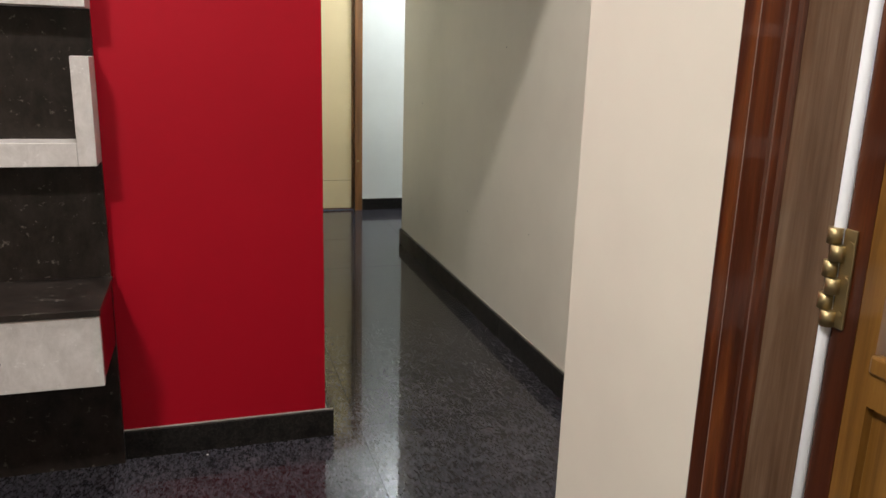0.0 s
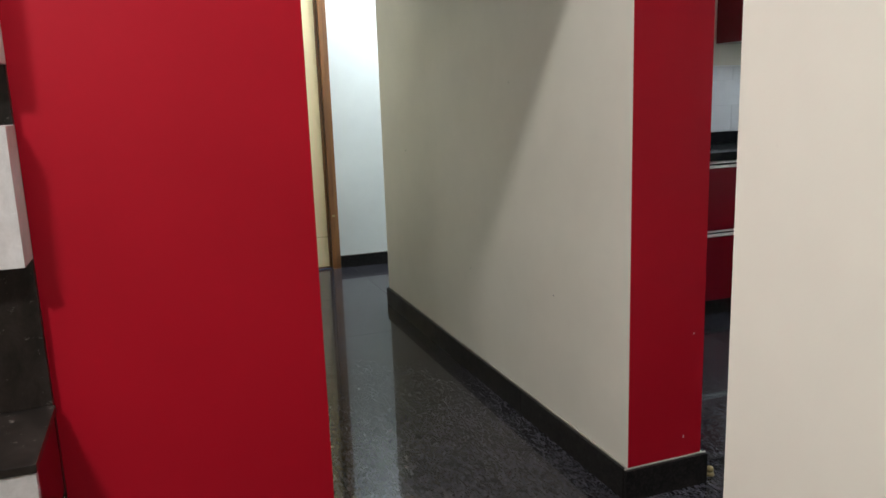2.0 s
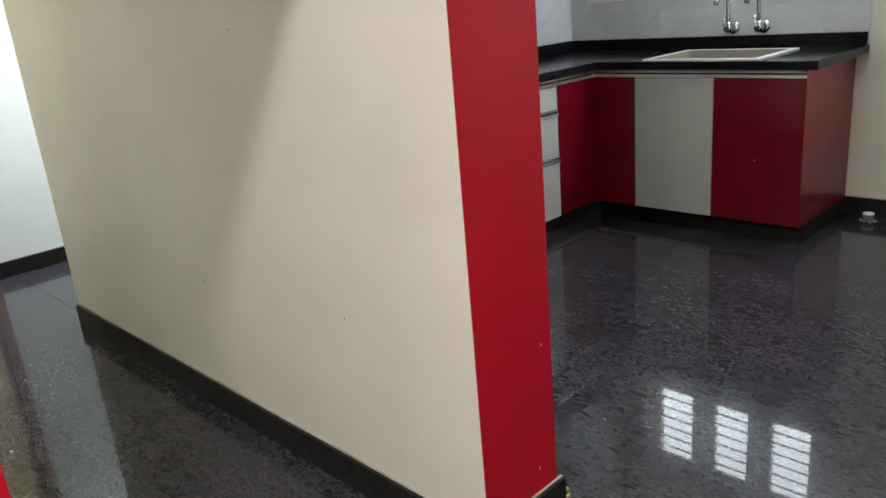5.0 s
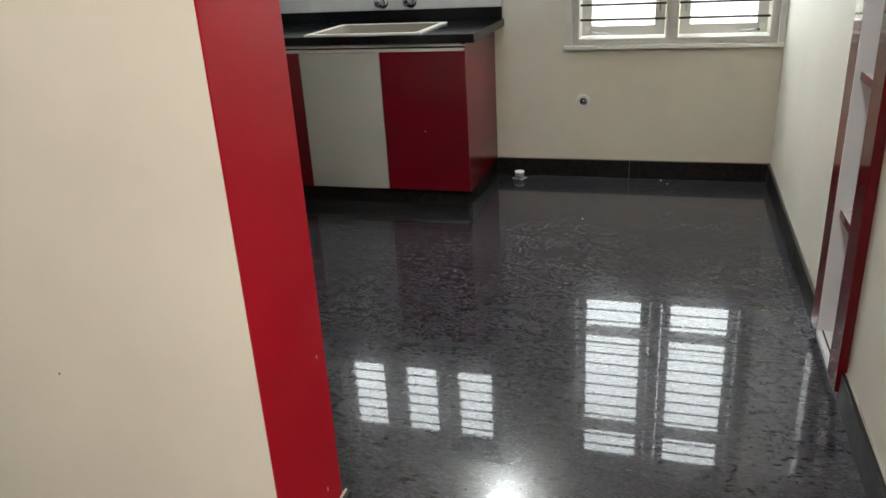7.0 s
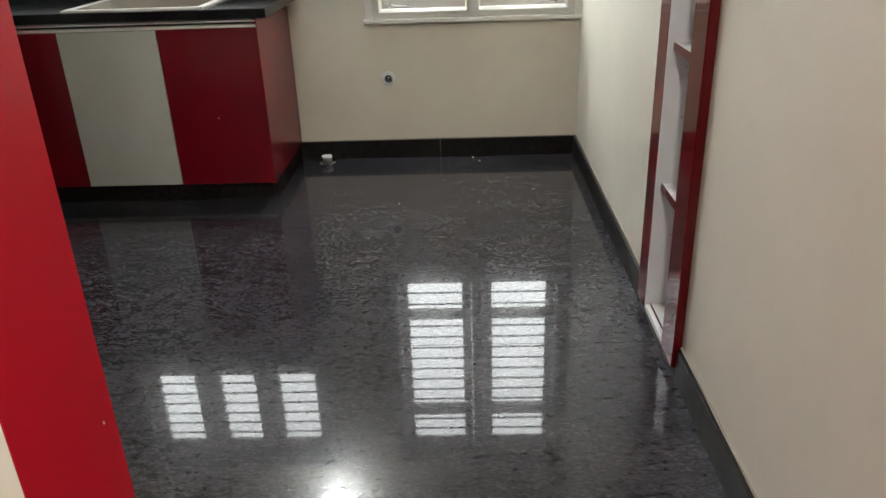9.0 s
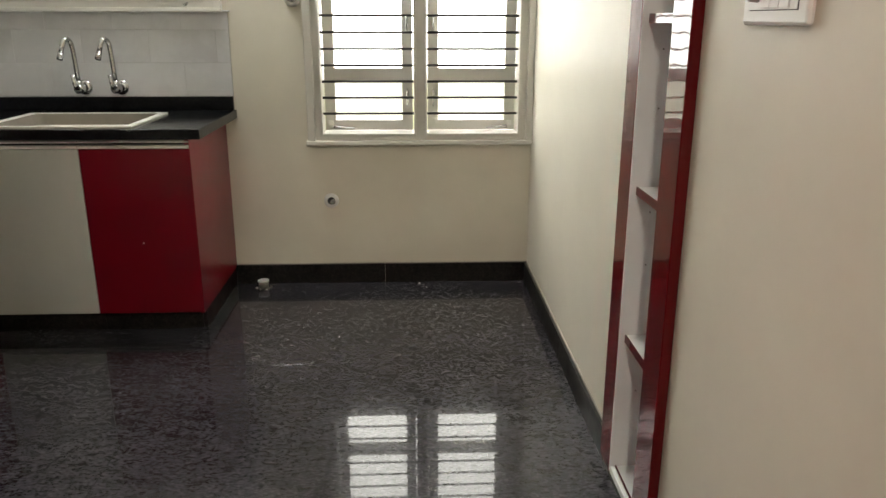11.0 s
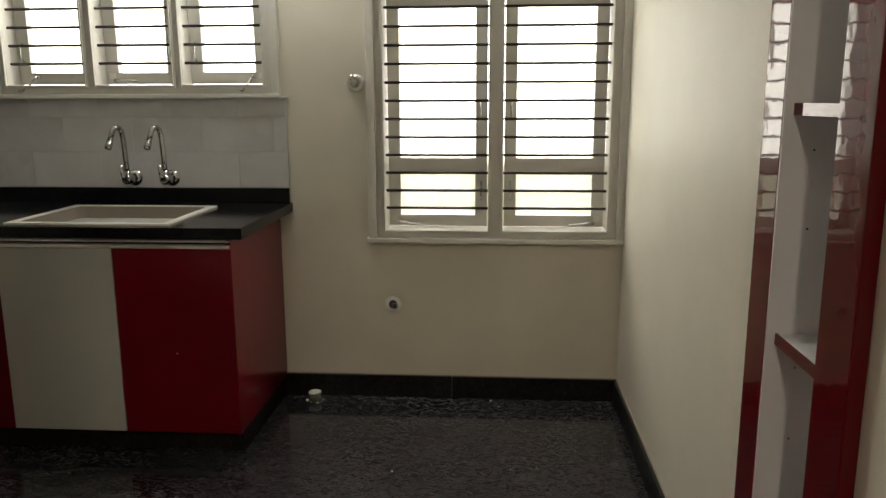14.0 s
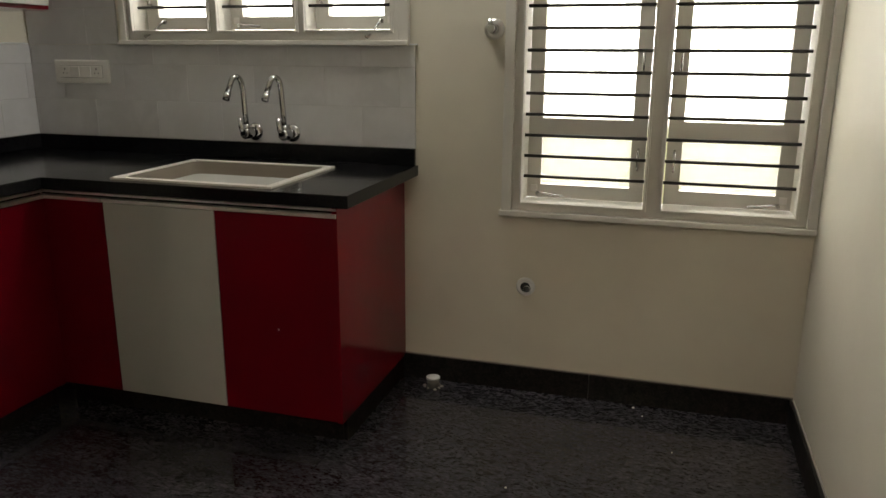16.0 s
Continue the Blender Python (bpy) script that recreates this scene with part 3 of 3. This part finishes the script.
tap(3.750, 0.968)
tap(3.587, 0.968)
stub = thing("tap_outlet", (4.135, YL - 0.01, 1.050), "short brass and black water outlet on the tiles", "tap")
part("flange", rod([(4.135, YL - 0.009, 1.050), (4.135, YL - 0.022, 1.050)], [0.034, 0.028], 18), IRON, stub, "dark round flange")
part("nozzle", rod([(4.135, YL - 0.02, 1.050), (4.135, YL - 0.06, 1.050), (4.15, YL - 0.08, 1.046), (4.175, YL - 0.10, 1.038)], [0.014, 0.014, 0.012, 0.008], 12), BRASS, stub)

# ---- wall cabinet with a sloping front ----
wc = thing("wall_cabinet", (3.4, YL, 1.44), "wall cabinet with a sloping pale front and red edges", "cabinet")
WX0, WX1, WZ0, WZ1 = 3.44, 4.487, 1.428, 2.05


def sloped(x0, x1, d0, d1, z0, z1, back=None):
    """A slab between two planes that lean out towards the top: depths at the bottom and the top from the wall."""
    bm = bmesh.new()
    v = []
    for x in (x0, x1):
        v.append([bm.verts.new((x, YL - (back[0] if back else 0.004), z0)), bm.verts.new((x, YL - d0, z0)), bm.verts.new((x, YL - d1, z1)),
                  bm.verts.new((x, YL - (back[1] if back else 0.004), z1))])
    bm.faces.new(v[0])
    bm.faces.new(list(reversed(v[1])))
    for k in range(4):
        bm.faces.new((v[0][k], v[1][k], v[1][(k + 1) % 4], v[0][(k + 1) % 4]))
    bmesh.ops.recalc_face_normals(bm, faces=bm.faces[:])
    return bm


part("carcass", sloped(WX0, WX1, 0.28, 0.38, WZ0, WZ1), RED_GLOSS, wc, "glossy red carcass")
part("bottom_panel", block(WX0 + 0.004, WX1 - 0.004, YL - 0.262, YL - 0.006, WZ0 - 0.005, WZ0 - 0.0005, bevel=0.001), GLOSS_WHITE, wc, "glossy pale underside")
for a, b in ((WX0, WX1),):
    part("door", sloped(a + 0.02, b - 0.02, 0.302, 0.404, WZ0 + 0.014, WZ1 - 0.01, (0.283, 0.381)), GREY_LAM, wc, "pale grey flap door")

# ---- shelf unit in the kitchen wall ----
su = thing("shelf_unit", (2.8, YR, 0.055), "narrow recessed shelf with a glossy red frame and white inside", "shelf")
UX0, UX1, UZ0, UZ1 = 2.566, 3.000, 0.045, 2.05
part("post", block(UX0, 2.680, YR + 0.001, YR + 0.026, UZ0, UZ1, bevel=0.0025), RED_FRAME, su)
part("post", block(2.8995, UX1, YR + 0.001, YR + 0.026, UZ0, UZ1, bevel=0.0025), RED_FRAME, su)
part("top_rail", block(2.6825, 2.8935, YR + 0.001, YR + 0.026, UZ1 - 0.07, UZ1, bevel=0.002), RED_FRAME, su)
part("bottom_rail", block(2.6845, 2.8935, YR + 0.0105, YR + 0.0245, UZ0, 0.0655, bevel=0.002), WHITE_LAM, su)
part("back_panel", block(2.679, 2.899, YR - 0.296, YR - 0.288, 0.062, 2.015), WHITE_LAM, su, "white back panel")
for x0, x1 in ((2.679, 2.684), (2.894, 2.899)):
    part("side_lining", block(x0, x1, YR - 0.287, YR + (0.0255 if x0 > 2.8 else 0.0), 0.050, 1.979), WHITE_LAM, su, "white side lining")
for z in (0.066, 0.463, 0.865, 1.280, 1.69):
    sh = part("shelf_board", block(2.6845, 2.8935, YR - 0.286, YR + 0.006, z - 0.018, z, bevel=0.0008), WHITE_LAM, su)
    part("edge_band", block(2.6845, 2.8935, YR + 0.0065, YR + 0.010, z - 0.020, z + 0.001), RED_FRAME, sh, "glossy red edge band")
for z in (0.30, 0.40, 0.66, 0.80, 1.06, 1.20, 1.5):
    part("peg_hole", rod([(2.894, YR - 0.03, z), (2.8915, YR - 0.03, z)], 0.0018, 8), DARK, su)

# ---- switches and wall outlets ----


def switch_plate(place, label, normal, width, height, fittings):
    """normal: 1 faces along +y, 0 along -x. fittings: (kind, offset, width)."""
    p = thing("switch_plate", place, label, "switch")
    x, y, z = place

    def at(u0, u1, d0, d1, z0, z1, bevel=0.0):
        if normal == 1:
            return block(x - u1, x - u0, y + d0, y + d1, z + z0, z + z1, bevel=bevel)
        return block(x - d1, x - d0, y - u1, y - u0, z + z0, z + z1, bevel=bevel)
    w, h = width / 2, height / 2
    part("plate", at(-w, w, 0.001, 0.014, -h, h, 0.0062), PLASTIC, p)
    part("insert_shadow_gap", at(-w + 0.0285, w - 0.0285, 0.0141, 0.0146, -h + 0.0225, h - 0.0225), DARK, p)
    part("insert", at(-w + 0.0295, w - 0.0295, 0.0147, 0.0165, -h + 0.0235, h - 0.0235, 0.0008), PLASTIC, p)
    for kind, u, fw in fittings:
        if kind == "knob":
            ends = [(x - u, y + 0.0166, z), (x - u, y + 0.018, z), (x - u, y + 0.030, z), (x - u, y + 0.0315, z)]
            k = part("regulator_knob", rod(ends, [0.0155, 0.0145, 0.0138, 0.0122], 24), PLASTIC, p)
            part("knob_mark", block(x - u - 0.001, x - u + 0.001, y + 0.0317, y + 0.0320, z + 0.004, z + 0.013), DARK, k)
        elif kind == "rocker":
            part("rocker", at(u - fw / 2, u + fw / 2, 0.0167, 0.0200, -h + 0.026, h - 0.026, 0.0015), PLASTIC, p)
        else:
            part("socket_face", at(u - fw / 2, u + fw / 2, 0.0167, 0.0178, -h + 0.026, h - 0.026, 0.001), PLASTIC, p)
            hole = bmesh.new()
            for du, dz, r in ((0, 0.011, 0.0035), (-0.009, -0.006, 0.0028), (0.009, -0.006, 0.0028)):
                sweep(hole, [(x - 0.0177, y - u - du, z + dz), (x - 0.0185, y - u - du, z + dz)], r, 8)
            part("socket_hole", hole, DARK, p, "dark pin holes")


switch_plate((2.252, YR, 1.308), "white switch plate with a round fan regulator knob", 1, 0.22, 0.100,
             [("knob", -0.054, 0), ("rocker", -0.018, 0.030), ("rocker", 0.0135, 0.030), ("rocker", 0.045, 0.030)])
switch_plate((XF - 0.009, 4.538, 1.190), "white double socket and switch plate on tiles", 0, 0.27, 0.095,
             [("socket", -0.078, 0.045), ("rocker", -0.028, 0.044), ("rocker", 0.028, 0.044), ("socket", 0.078, 0.045)])

v1 = thing("water_valve", (XF, 2.792, 1.355), "chrome angle valve with a round wall flange", "valve")
part("flange", rod([(XF - 0.001, 2.792, 1.355), (XF - 0.006, 2.792, 1.355), (XF - 0.012, 2.792, 1.355)], [0.036, 0.036, 0.027], 24), SATIN, v1, "satin chrome flange")
part("valve_body", rod([(XF - 0.010, 2.792, 1.355), (XF - 0.045, 2.792, 1.355)], [0.020, 0.017], 16), CHROME, v1)
part("valve_knob", rod([(XF - 0.045, 2.792, 1.355), (XF - 0.050, 2.792, 1.355), (XF - 0.068, 2.792, 1.355)], [0.010, 0.015, 0.013], 12), CHROME, v1)
part("valve_spout", rod([(XF - 0.030, 2.792, 1.355), (XF - 0.030, 2.806, 1.387)], [0.009, 0.008], 10), CHROME, v1)
v2 = thing("water_outlet", (XF, 2.653, 0.428), "capped chrome water outlet in a round wall flange", "valve")
part("flange", rod([(XF - 0.001, 2.653, 0.428), (XF - 0.006, 2.653, 0.428), (XF - 0.009, 2.653, 0.428)], [0.036, 0.035, 0.029], 24), PVC, v2, "white flange")
part("recess", rod([(XF - 0.0092, 2.653, 0.428), (XF - 0.0098, 2.653, 0.428)], 0.0185, 18), DARK, v2)
part("plug", rod([(XF - 0.0098, 2.646, 0.423), (XF - 0.020, 2.646, 0.423)], [0.0165, 0.013], 6), CHROME, v2, "chrome hexagon plug")

pipe = thing("drain_pipe", (4.575, 2.990, 0.012), "short white plastic drain stub standing on the floor", "pipe")
part("pipe_stub", rod([(4.575, 2.990, 0.012), (4.575, 2.990, 0.046)], 0.0235, 18), PIPE, pipe, "dull grey pipe wall")
part("pipe_cap", rod([(4.575, 2.990, 0.0462), (4.575, 2.990, 0.052), (4.575, 2.990, 0.053)], [0.027, 0.027, 0.025], 18), PVC, pipe, "pale cap")
rng = random.Random(4)
for k in range(9):
    a, r = 2 * math.pi * k / 9 + rng.uniform(-0.2, 0.2), rng.uniform(0.028, 0.036)
    x, y, w = 4.575 + r * math.cos(a), 2.990 + r * math.sin(a), rng.uniform(0.004, 0.009)
    part("cement_lump", rod([(x, y, 0.0122), (x, y, 0.015), (x, y, 0.017)], [w, w * 0.8, w * 0.4], 7), CHALK, pipe, "crumbled cement round the pipe")

stop = thing("door_stop", (1.862, 2.880, 0.012), "small round brass stop on the floor beside the skirting", "door stop")
part("stop_base", rod([(1.862, 2.880, 0.012), (1.862, 2.880, 0.018), (1.862, 2.880, 0.022)], [0.015, 0.015, 0.010], 16), BRASS, stop)
part("stop_knob", rod([(1.862, 2.880, 0.022), (1.862, 2.880, 0.028), (1.862, 2.880, 0.036), (1.862, 2.880, 0.040)], [0.008, 0.013, 0.012, 0.005], 16), BRASS, stop)

lampb = thing("wall_bulb", (XF, 3.12, 2.28), "large round white globe lamp on a wall holder", "lamp")
part("holder", rod([(XF - 0.001, 3.12, 2.28), (XF - 0.02, 3.12, 2.28), (XF - 0.05, 3.12, 2.28)], [0.04, 0.036, 0.02], 16), PLASTIC, lampb)
part("bulb", rod([(XF - 0.05 - d, 3.12, 2.28) for d in (0, 0.026, 0.07, 0.125, 0.18, 0.225, 0.245)], [0.03, 0.085, 0.118, 0.13, 0.118, 0.075, 0.015], 24), BULB_GLOW, lampb)

# ---- television unit on the red wall ----
tv = thing("television_unit", (-0.8, YC, 0.0), "television unit with dark stone-look panel, pale shelves and floating drawers", "unit")
part("back_panel", block(-1.75, 0.119, YC - 0.036, YC - 0.017, 0.0, 2.30, bevel=0.001), TV_DARK, tv)
PY = YC - 0.0365


def frame_shelf(pieces):
    for x0, x1, z0, z1 in pieces:
        part("shelf_board" if x1 - x0 > z1 - z0 else "upright_board", block(x0, x1, PY - 0.10, PY, z0, z1, bevel=0.0012), TV_LIGHT, tv, "pale stone-look shelf board")


frame_shelf([(-0.85, 0.078, 0.886, 0.944), (0.0785, 0.121, 0.886, 1.151)])
frame_shelf([(-0.85, 0.070, 1.264, 1.303), (0.0705, 0.122, 1.264, 1.62), (-0.85, 0.070, 1.575, 1.62)])
part("console_top", block(-1.75, 0.124, 2.535, PY, 0.557, 0.573, bevel=0.001), TV_DARK, tv)
part("carcass", block(-1.74, 0.118, 2.560, PY, 0.380, 0.5565), RED_GLOSS, tv, "red laminate carcass sides")
for x0, x1 in ((-0.46, 0.121), (-1.08, -0.464), (-1.74, -1.084)):
    d = part("drawer_front", block(x0, x1, 2.540, 2.5595, 0.378, 0.5555, bevel=0.001), TV_LIGHT, tv)
    c = (x0 + x1) / 2 + (0.02 if x1 > 0 else 0)
    part("handle", rod([(c - 0.05, 2.5395, 0.452), (c - 0.045, 2.522, 0.452), (c, 2.518, 0.453), (c + 0.045, 2.522, 0.454), (c + 0.05, 2.5395, 0.454)], 0.0045, 8), CHROME, d, "slim chrome bow handle")

# ---- main door ----
door = thing("door_1", (XE, 0.8, 0.0), "varnished wooden main door in a dark wooden frame", "door", kind="structure")
bm = bmesh.new()
box(bm, XE + 0.006, XE + 0.10, 1.264, 1.4335, 0.0, 2.07, 0.003)
box(bm, XE - 0.004, XE + 0.0065, 1.400, 1.4335, 0.0, 2.07, 0.004)
box(bm, XE - 0.010, XE + 0.0065, 1.352, 1.3995, 0.0, 2.065, 0.006)
box(bm, XE - 0.015, XE + 0.0065, 1.326, 1.3515, 0.0, 2.065, 0.007)
box(bm, XE - 0.006, XE + 0.10, 0.202, 0.300, 0.0, 2.07, 0.004)
box(bm, XE - 0.006, XE + 0.10, 0.301, 1.263, 1.975, 2.07, 0.004)
part("door_frame", bm, WOOD_DARK, door, "dark red-brown varnished frame")
bm = bmesh.new()
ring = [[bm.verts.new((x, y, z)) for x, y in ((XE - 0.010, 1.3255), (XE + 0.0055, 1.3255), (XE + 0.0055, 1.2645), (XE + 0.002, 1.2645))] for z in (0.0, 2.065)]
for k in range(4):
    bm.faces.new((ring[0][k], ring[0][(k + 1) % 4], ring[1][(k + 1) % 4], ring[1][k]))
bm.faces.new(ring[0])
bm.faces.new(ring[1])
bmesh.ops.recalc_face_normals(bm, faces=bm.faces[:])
part("frame_rebate", bm, WOOD_PALE, door, "sloping glossy inner face of the frame, paler grey-brown")
part("door_seal", rod([(XE + 0.004, 1.257, 0.015), (XE + 0.004, 1.257, 1.972)], 0.0062, 10), GASKET, door, "white seal strip along the hinge side")
L0, L1, LX = 0.304, 1.250, XE + 0.006
leaf = part("door_leaf", grid_solid([L0, L0 + 0.11, L1 - 0.055, L1], [0.016, 0.16, 0.86, 0.905, 1.85, 1.97],
                                    lambda u, v: not (L0 + 0.11 < u < L1 - 0.055 and (0.16 < v < 0.86 or 0.905 < v < 1.85)), LX, LX + 0.036, (1, 2, 0)), WOOD_HONEY, door)
part("hinge_stile_edge", block(LX - 0.0008, LX + 0.002, L1 - 0.030, L1 - 0.0005, 0.016, 1.97), WOOD_DARK, leaf, "dark varnished edge strip")
part("glazing_bead", block(LX - 0.003, LX + 0.010, L0 + 0.11, L1 - 0.052, 0.893, 0.912, bevel=0.003), WOOD_HONEY, leaf)
part("wood_panel", block(LX + 0.010, LX + 0.026, L0 + 0.108, L1 - 0.053, 0.158, 0.862, bevel=0.003), WOOD_HONEY, leaf)
part("raised_field", block(LX + 0.004, LX + 0.0098, L0 + 0.15, L1 - 0.095, 0.20, 0.82, bevel=0.004), WOOD_HONEY, leaf)
part("glass_panel", block(LX + 0.016, LX + 0.021, L0 + 0.108, L1 - 0.053, 0.903, 1.852), GASKET, leaf, "pale frosted panel")
for zc in (0.973, 1.75, 0.22):
    h = part("hinge", block(LX - 0.0042, LX - 0.0012, 1.234, 1.249, zc - 0.05, zc + 0.05, bevel=0.0008), BRASS, leaf, "worn brass butt hinge")
    for k in range(6):
        z0, dy = zc - 0.05 + k * 0.01667, 0.0030 if k % 2 else -0.0030
        part("knuckle", rod([(LX - 0.0075, 1.2535 + dy, z0 + 0.0003), (LX - 0.0075, 1.2535 + dy, z0 + 0.0164)], 0.0072, 14), BRASS, h)
    bm = bmesh.new()
    for dz in (-0.035, 0.0, 0.035):
        sweep(bm, [(LX - 0.0039, 1.239, zc + dz), (LX - 0.0052, 1.239, zc + dz)], 0.0038, 8)
    part("screw", bm, BRASS, h)

# ---- passage door ----
d2 = thing("door_2", (1.1, 6.4050, 0.0), "cream passage door with a brown wooden frame, shut", "door", kind="structure")
bm = bmesh.new()
box(bm, 1.458, 1.514, 6.3500, 6.4650, 0.0, 2.02, 0.003)
box(bm, 0.711, 0.770, 6.3500, 6.4650, 0.0, 2.02, 0.003)
box(bm, 0.771, 1.457, 6.3500, 6.4650, 1.965, 2.02, 0.003)
part("door_frame", bm, WOOD_BROWN, d2, "brown wooden frame")
lf = part("door_leaf", block(0.774, 1.455, 6.3850, 6.4150, 0.016, 1.962, bevel=0.002), WOOD_BROWN, d2)
part("door_skin", block(0.790, 1.436, 6.3810, 6.3845, 0.245, 1.945, bevel=0.001), DOOR_CREAM, lf, "cream laminate facing")
part("kick_panel", block(0.790, 1.436, 6.3810, 6.3845, 0.030, 0.242, bevel=0.001), DOOR_CREAM, lf, "plain cream kick panel")
part("strike_plate", block(1.470, 1.490, 6.3485, 6.3498, 0.385, 0.400), BRASS, d2)

# ---- ceiling lights ----


def downlight(x, y, r, label):
    d = thing("ceiling_light", (x, y, CEIL), label, "lamp", "ceiling lights")
    part("rim", rod([(x, y, CEIL - 0.001), (x, y, CEIL - 0.022)], [r + 0.02, r + 0.012], 28), PLASTIC, d)
    part("diffuser", rod([(x, y, CEIL - 0.0222), (x, y, CEIL - 0.026)], r, 28), LAMP_GLOW, d, "glowing round diffuser")


downlight(0.25, 2.25, 0.07, "small round white ceiling downlight, lit")
downlight(-0.5, 0.6, 0.15, "round white ceiling light, lit")
downlight(1.95, 6.05, 0.10, "round white ceiling light, lit")

# ---- small marks on the walls ----
PALE_SPECK = mat("bare_plaster_and_glint", (0.62, 0.58, 0.54), 0.8)
for y, z in ((3.62, 1.22), (4.02, 0.47), (4.85, 0.92), (3.30, 0.52)):
    solid("nail_hole", rod([(PX0 - 0.0002, y, z), (PX0 - 0.0012, y, z)], 0.0021, 8), DARK, "tiny dark nail hole in the cream wall", "nail hole")
for x, z, h in ((1.745, 0.165, 0.010), (1.772, 0.48, 0.006)):
    solid("paint_chip", block(x - 0.0016, x + 0.0016, YC - 0.0008, YC - 0.0002, z, z + h), PALE_SPECK, "tiny pale chip in the red paint", "paint chip")
for y, z in ((3.345, 0.40),):
    solid("paint_chip", block(FX - 0.0007, FX - 0.0002, y - 0.003, y + 0.003, z, z + 0.006), PALE_SPECK, "tiny pale fleck on the red cabinet", "paint chip")

# plaster crumbs; the last, by the red wall, stands for a downlight's glint
for x, y, r in ((3.954, 2.570, 0.004), (4.552, 2.197, 0.003), (4.316, 2.093, 0.0025), (4.610, 2.231, 0.005), (0.344, 2.815, 0.003)):
    solid("crumb_and_glint", rod([(x, y, FLOOR_Z + 0.0003), (x + r * 0.2, y, FLOOR_Z + r * 0.6), (x, y + r * 0.2, FLOOR_Z + r)], [r, r * 0.9, r * 0.3], 7),
          PALE_SPECK, "tiny white speck on the black floor, plaster crumbs and one modelled lamp glint", "crumb", "")

# ---- wall tiles ----


def piece_mesh(name, w, h, d, material, axis):
    e = 0.0005
    ext = (-d, 0, -w / 2 + e, w / 2 - e, -h / 2 + e, h / 2 - e) if axis == 0 else (-w / 2 + e, w / 2 - e, -d, 0, -h / 2 + e, h / 2 - e)
    return mesh(name, block(*ext, bevel=0.0012), material)


def tile_field(parent, axis, plane, u0, u1, rows, shift=0.0, clear=None):
    """Courses of glazed tiles on a wall, with half-bond joints; clear is an opening (u0, u1, z0) left free."""
    cache, W = {}, 0.30
    for r, (z0, z1) in enumerate(rows):
        u = u0 - (W / 2 if r % 2 else 0) - shift
        while u < u1:
            a, b = max(u, u0), min(u + W, u1)
            if clear and z1 > clear[2] + 0.001:
                if a >= clear[0] - 0.02 and b <= clear[1] + 0.02:
                    a, b = 0, 0
                elif a < clear[1] < b:
                    a = clear[1]
                elif a < clear[0] < b:
                    b = clear[0]
            if b - a > 0.01:
                key = (round(b - a, 4), round(z1 - z0, 4))
                if key not in cache:
                    cache[key] = piece_mesh("tile", b - a, z1 - z0, 0.008, TILE, axis)
                ob = new("tile", cache[key])
                ob.location = (plane - 0.0005, (a + b) / 2, (z0 + z1) / 2) if axis == 0 else ((a + b) / 2, plane - 0.0005, (z0 + z1) / 2)
                ob.parent = parent
            u += W


RT = [(0.9265, 1.0775), (1.0775, 1.2215), (1.2215, 1.2990)]
tile_field(wall_far, 0, XF - 0.001, 3.083, YL - 0.009, RT, 0.09)
tile_field(wall_far, 0, XF - 0.001, 4.355, YL - 0.009, [(1.2995, 1.4430), (1.4430, 1.587), (1.587, 1.731)], 0.15)
tile_field(wall_left, 1, YL - 0.001, PX1 + 0.004, XF - 0.002, RT, 0.05)
solid("grout_far", block(XF - 0.0075, XF - 0.0006, 3.083, YL - 0.001, 0.9265, 1.2985), GROUT, "pale grout behind the wall tiles", "grout")
solid("grout_north", block(PX1 + 0.004, XF - 0.0085, YL - 0.0075, YL - 0.0006, 0.9265, 1.2985), GROUT, "pale grout behind the wall tiles", "grout")
solid("tile_edging", block(XF - 0.014, XF - 0.001, 3.074, 4.355, 1.2995, 1.3055, bevel=0.0015), WHITE_LAM, "white bead on top of the tiles", "trim")

solid("tile_edging_north", block(PX1 + 0.004, XF - 0.015, YL - 0.014, YL - 0.001, 1.2995, 1.3055, bevel=0.0015), WHITE_LAM, "white bead on top of the tiles", "trim")

# ---- floor slabs ----
XJ = [-2.45, -1.78, -0.84, 0.10, 0.812, 1.60, 1.820, 2.757, 3.700, XF + 0.15]
cache = {}
for x0, x1 in zip(XJ, XJ[1:]):
    for y0, y1 in ((-1.65, 0.95), (0.95, 2.885), (2.885, 4.75), (4.75, 6.495)) if x1 < 1.7 else ((1.40, 3.168), (3.168, 4.95), (4.95, 6.495)):
        key = (round(x1 - x0, 4), round(y1 - y0, 4))
        if key not in cache:
            g = 0.0007
            cache[key] = mesh("slab", block(-key[0] / 2 + g, key[0] / 2 - g, -key[1] / 2 + g, key[1] / 2 - g, -0.018, 0.0, bevel=0.0007), FLOOR)
        ob = new("slab", cache[key])
        ob.location = ((x0 + x1) / 2, (y0 + y1) / 2, FLOOR_Z)
        ob.parent = floor
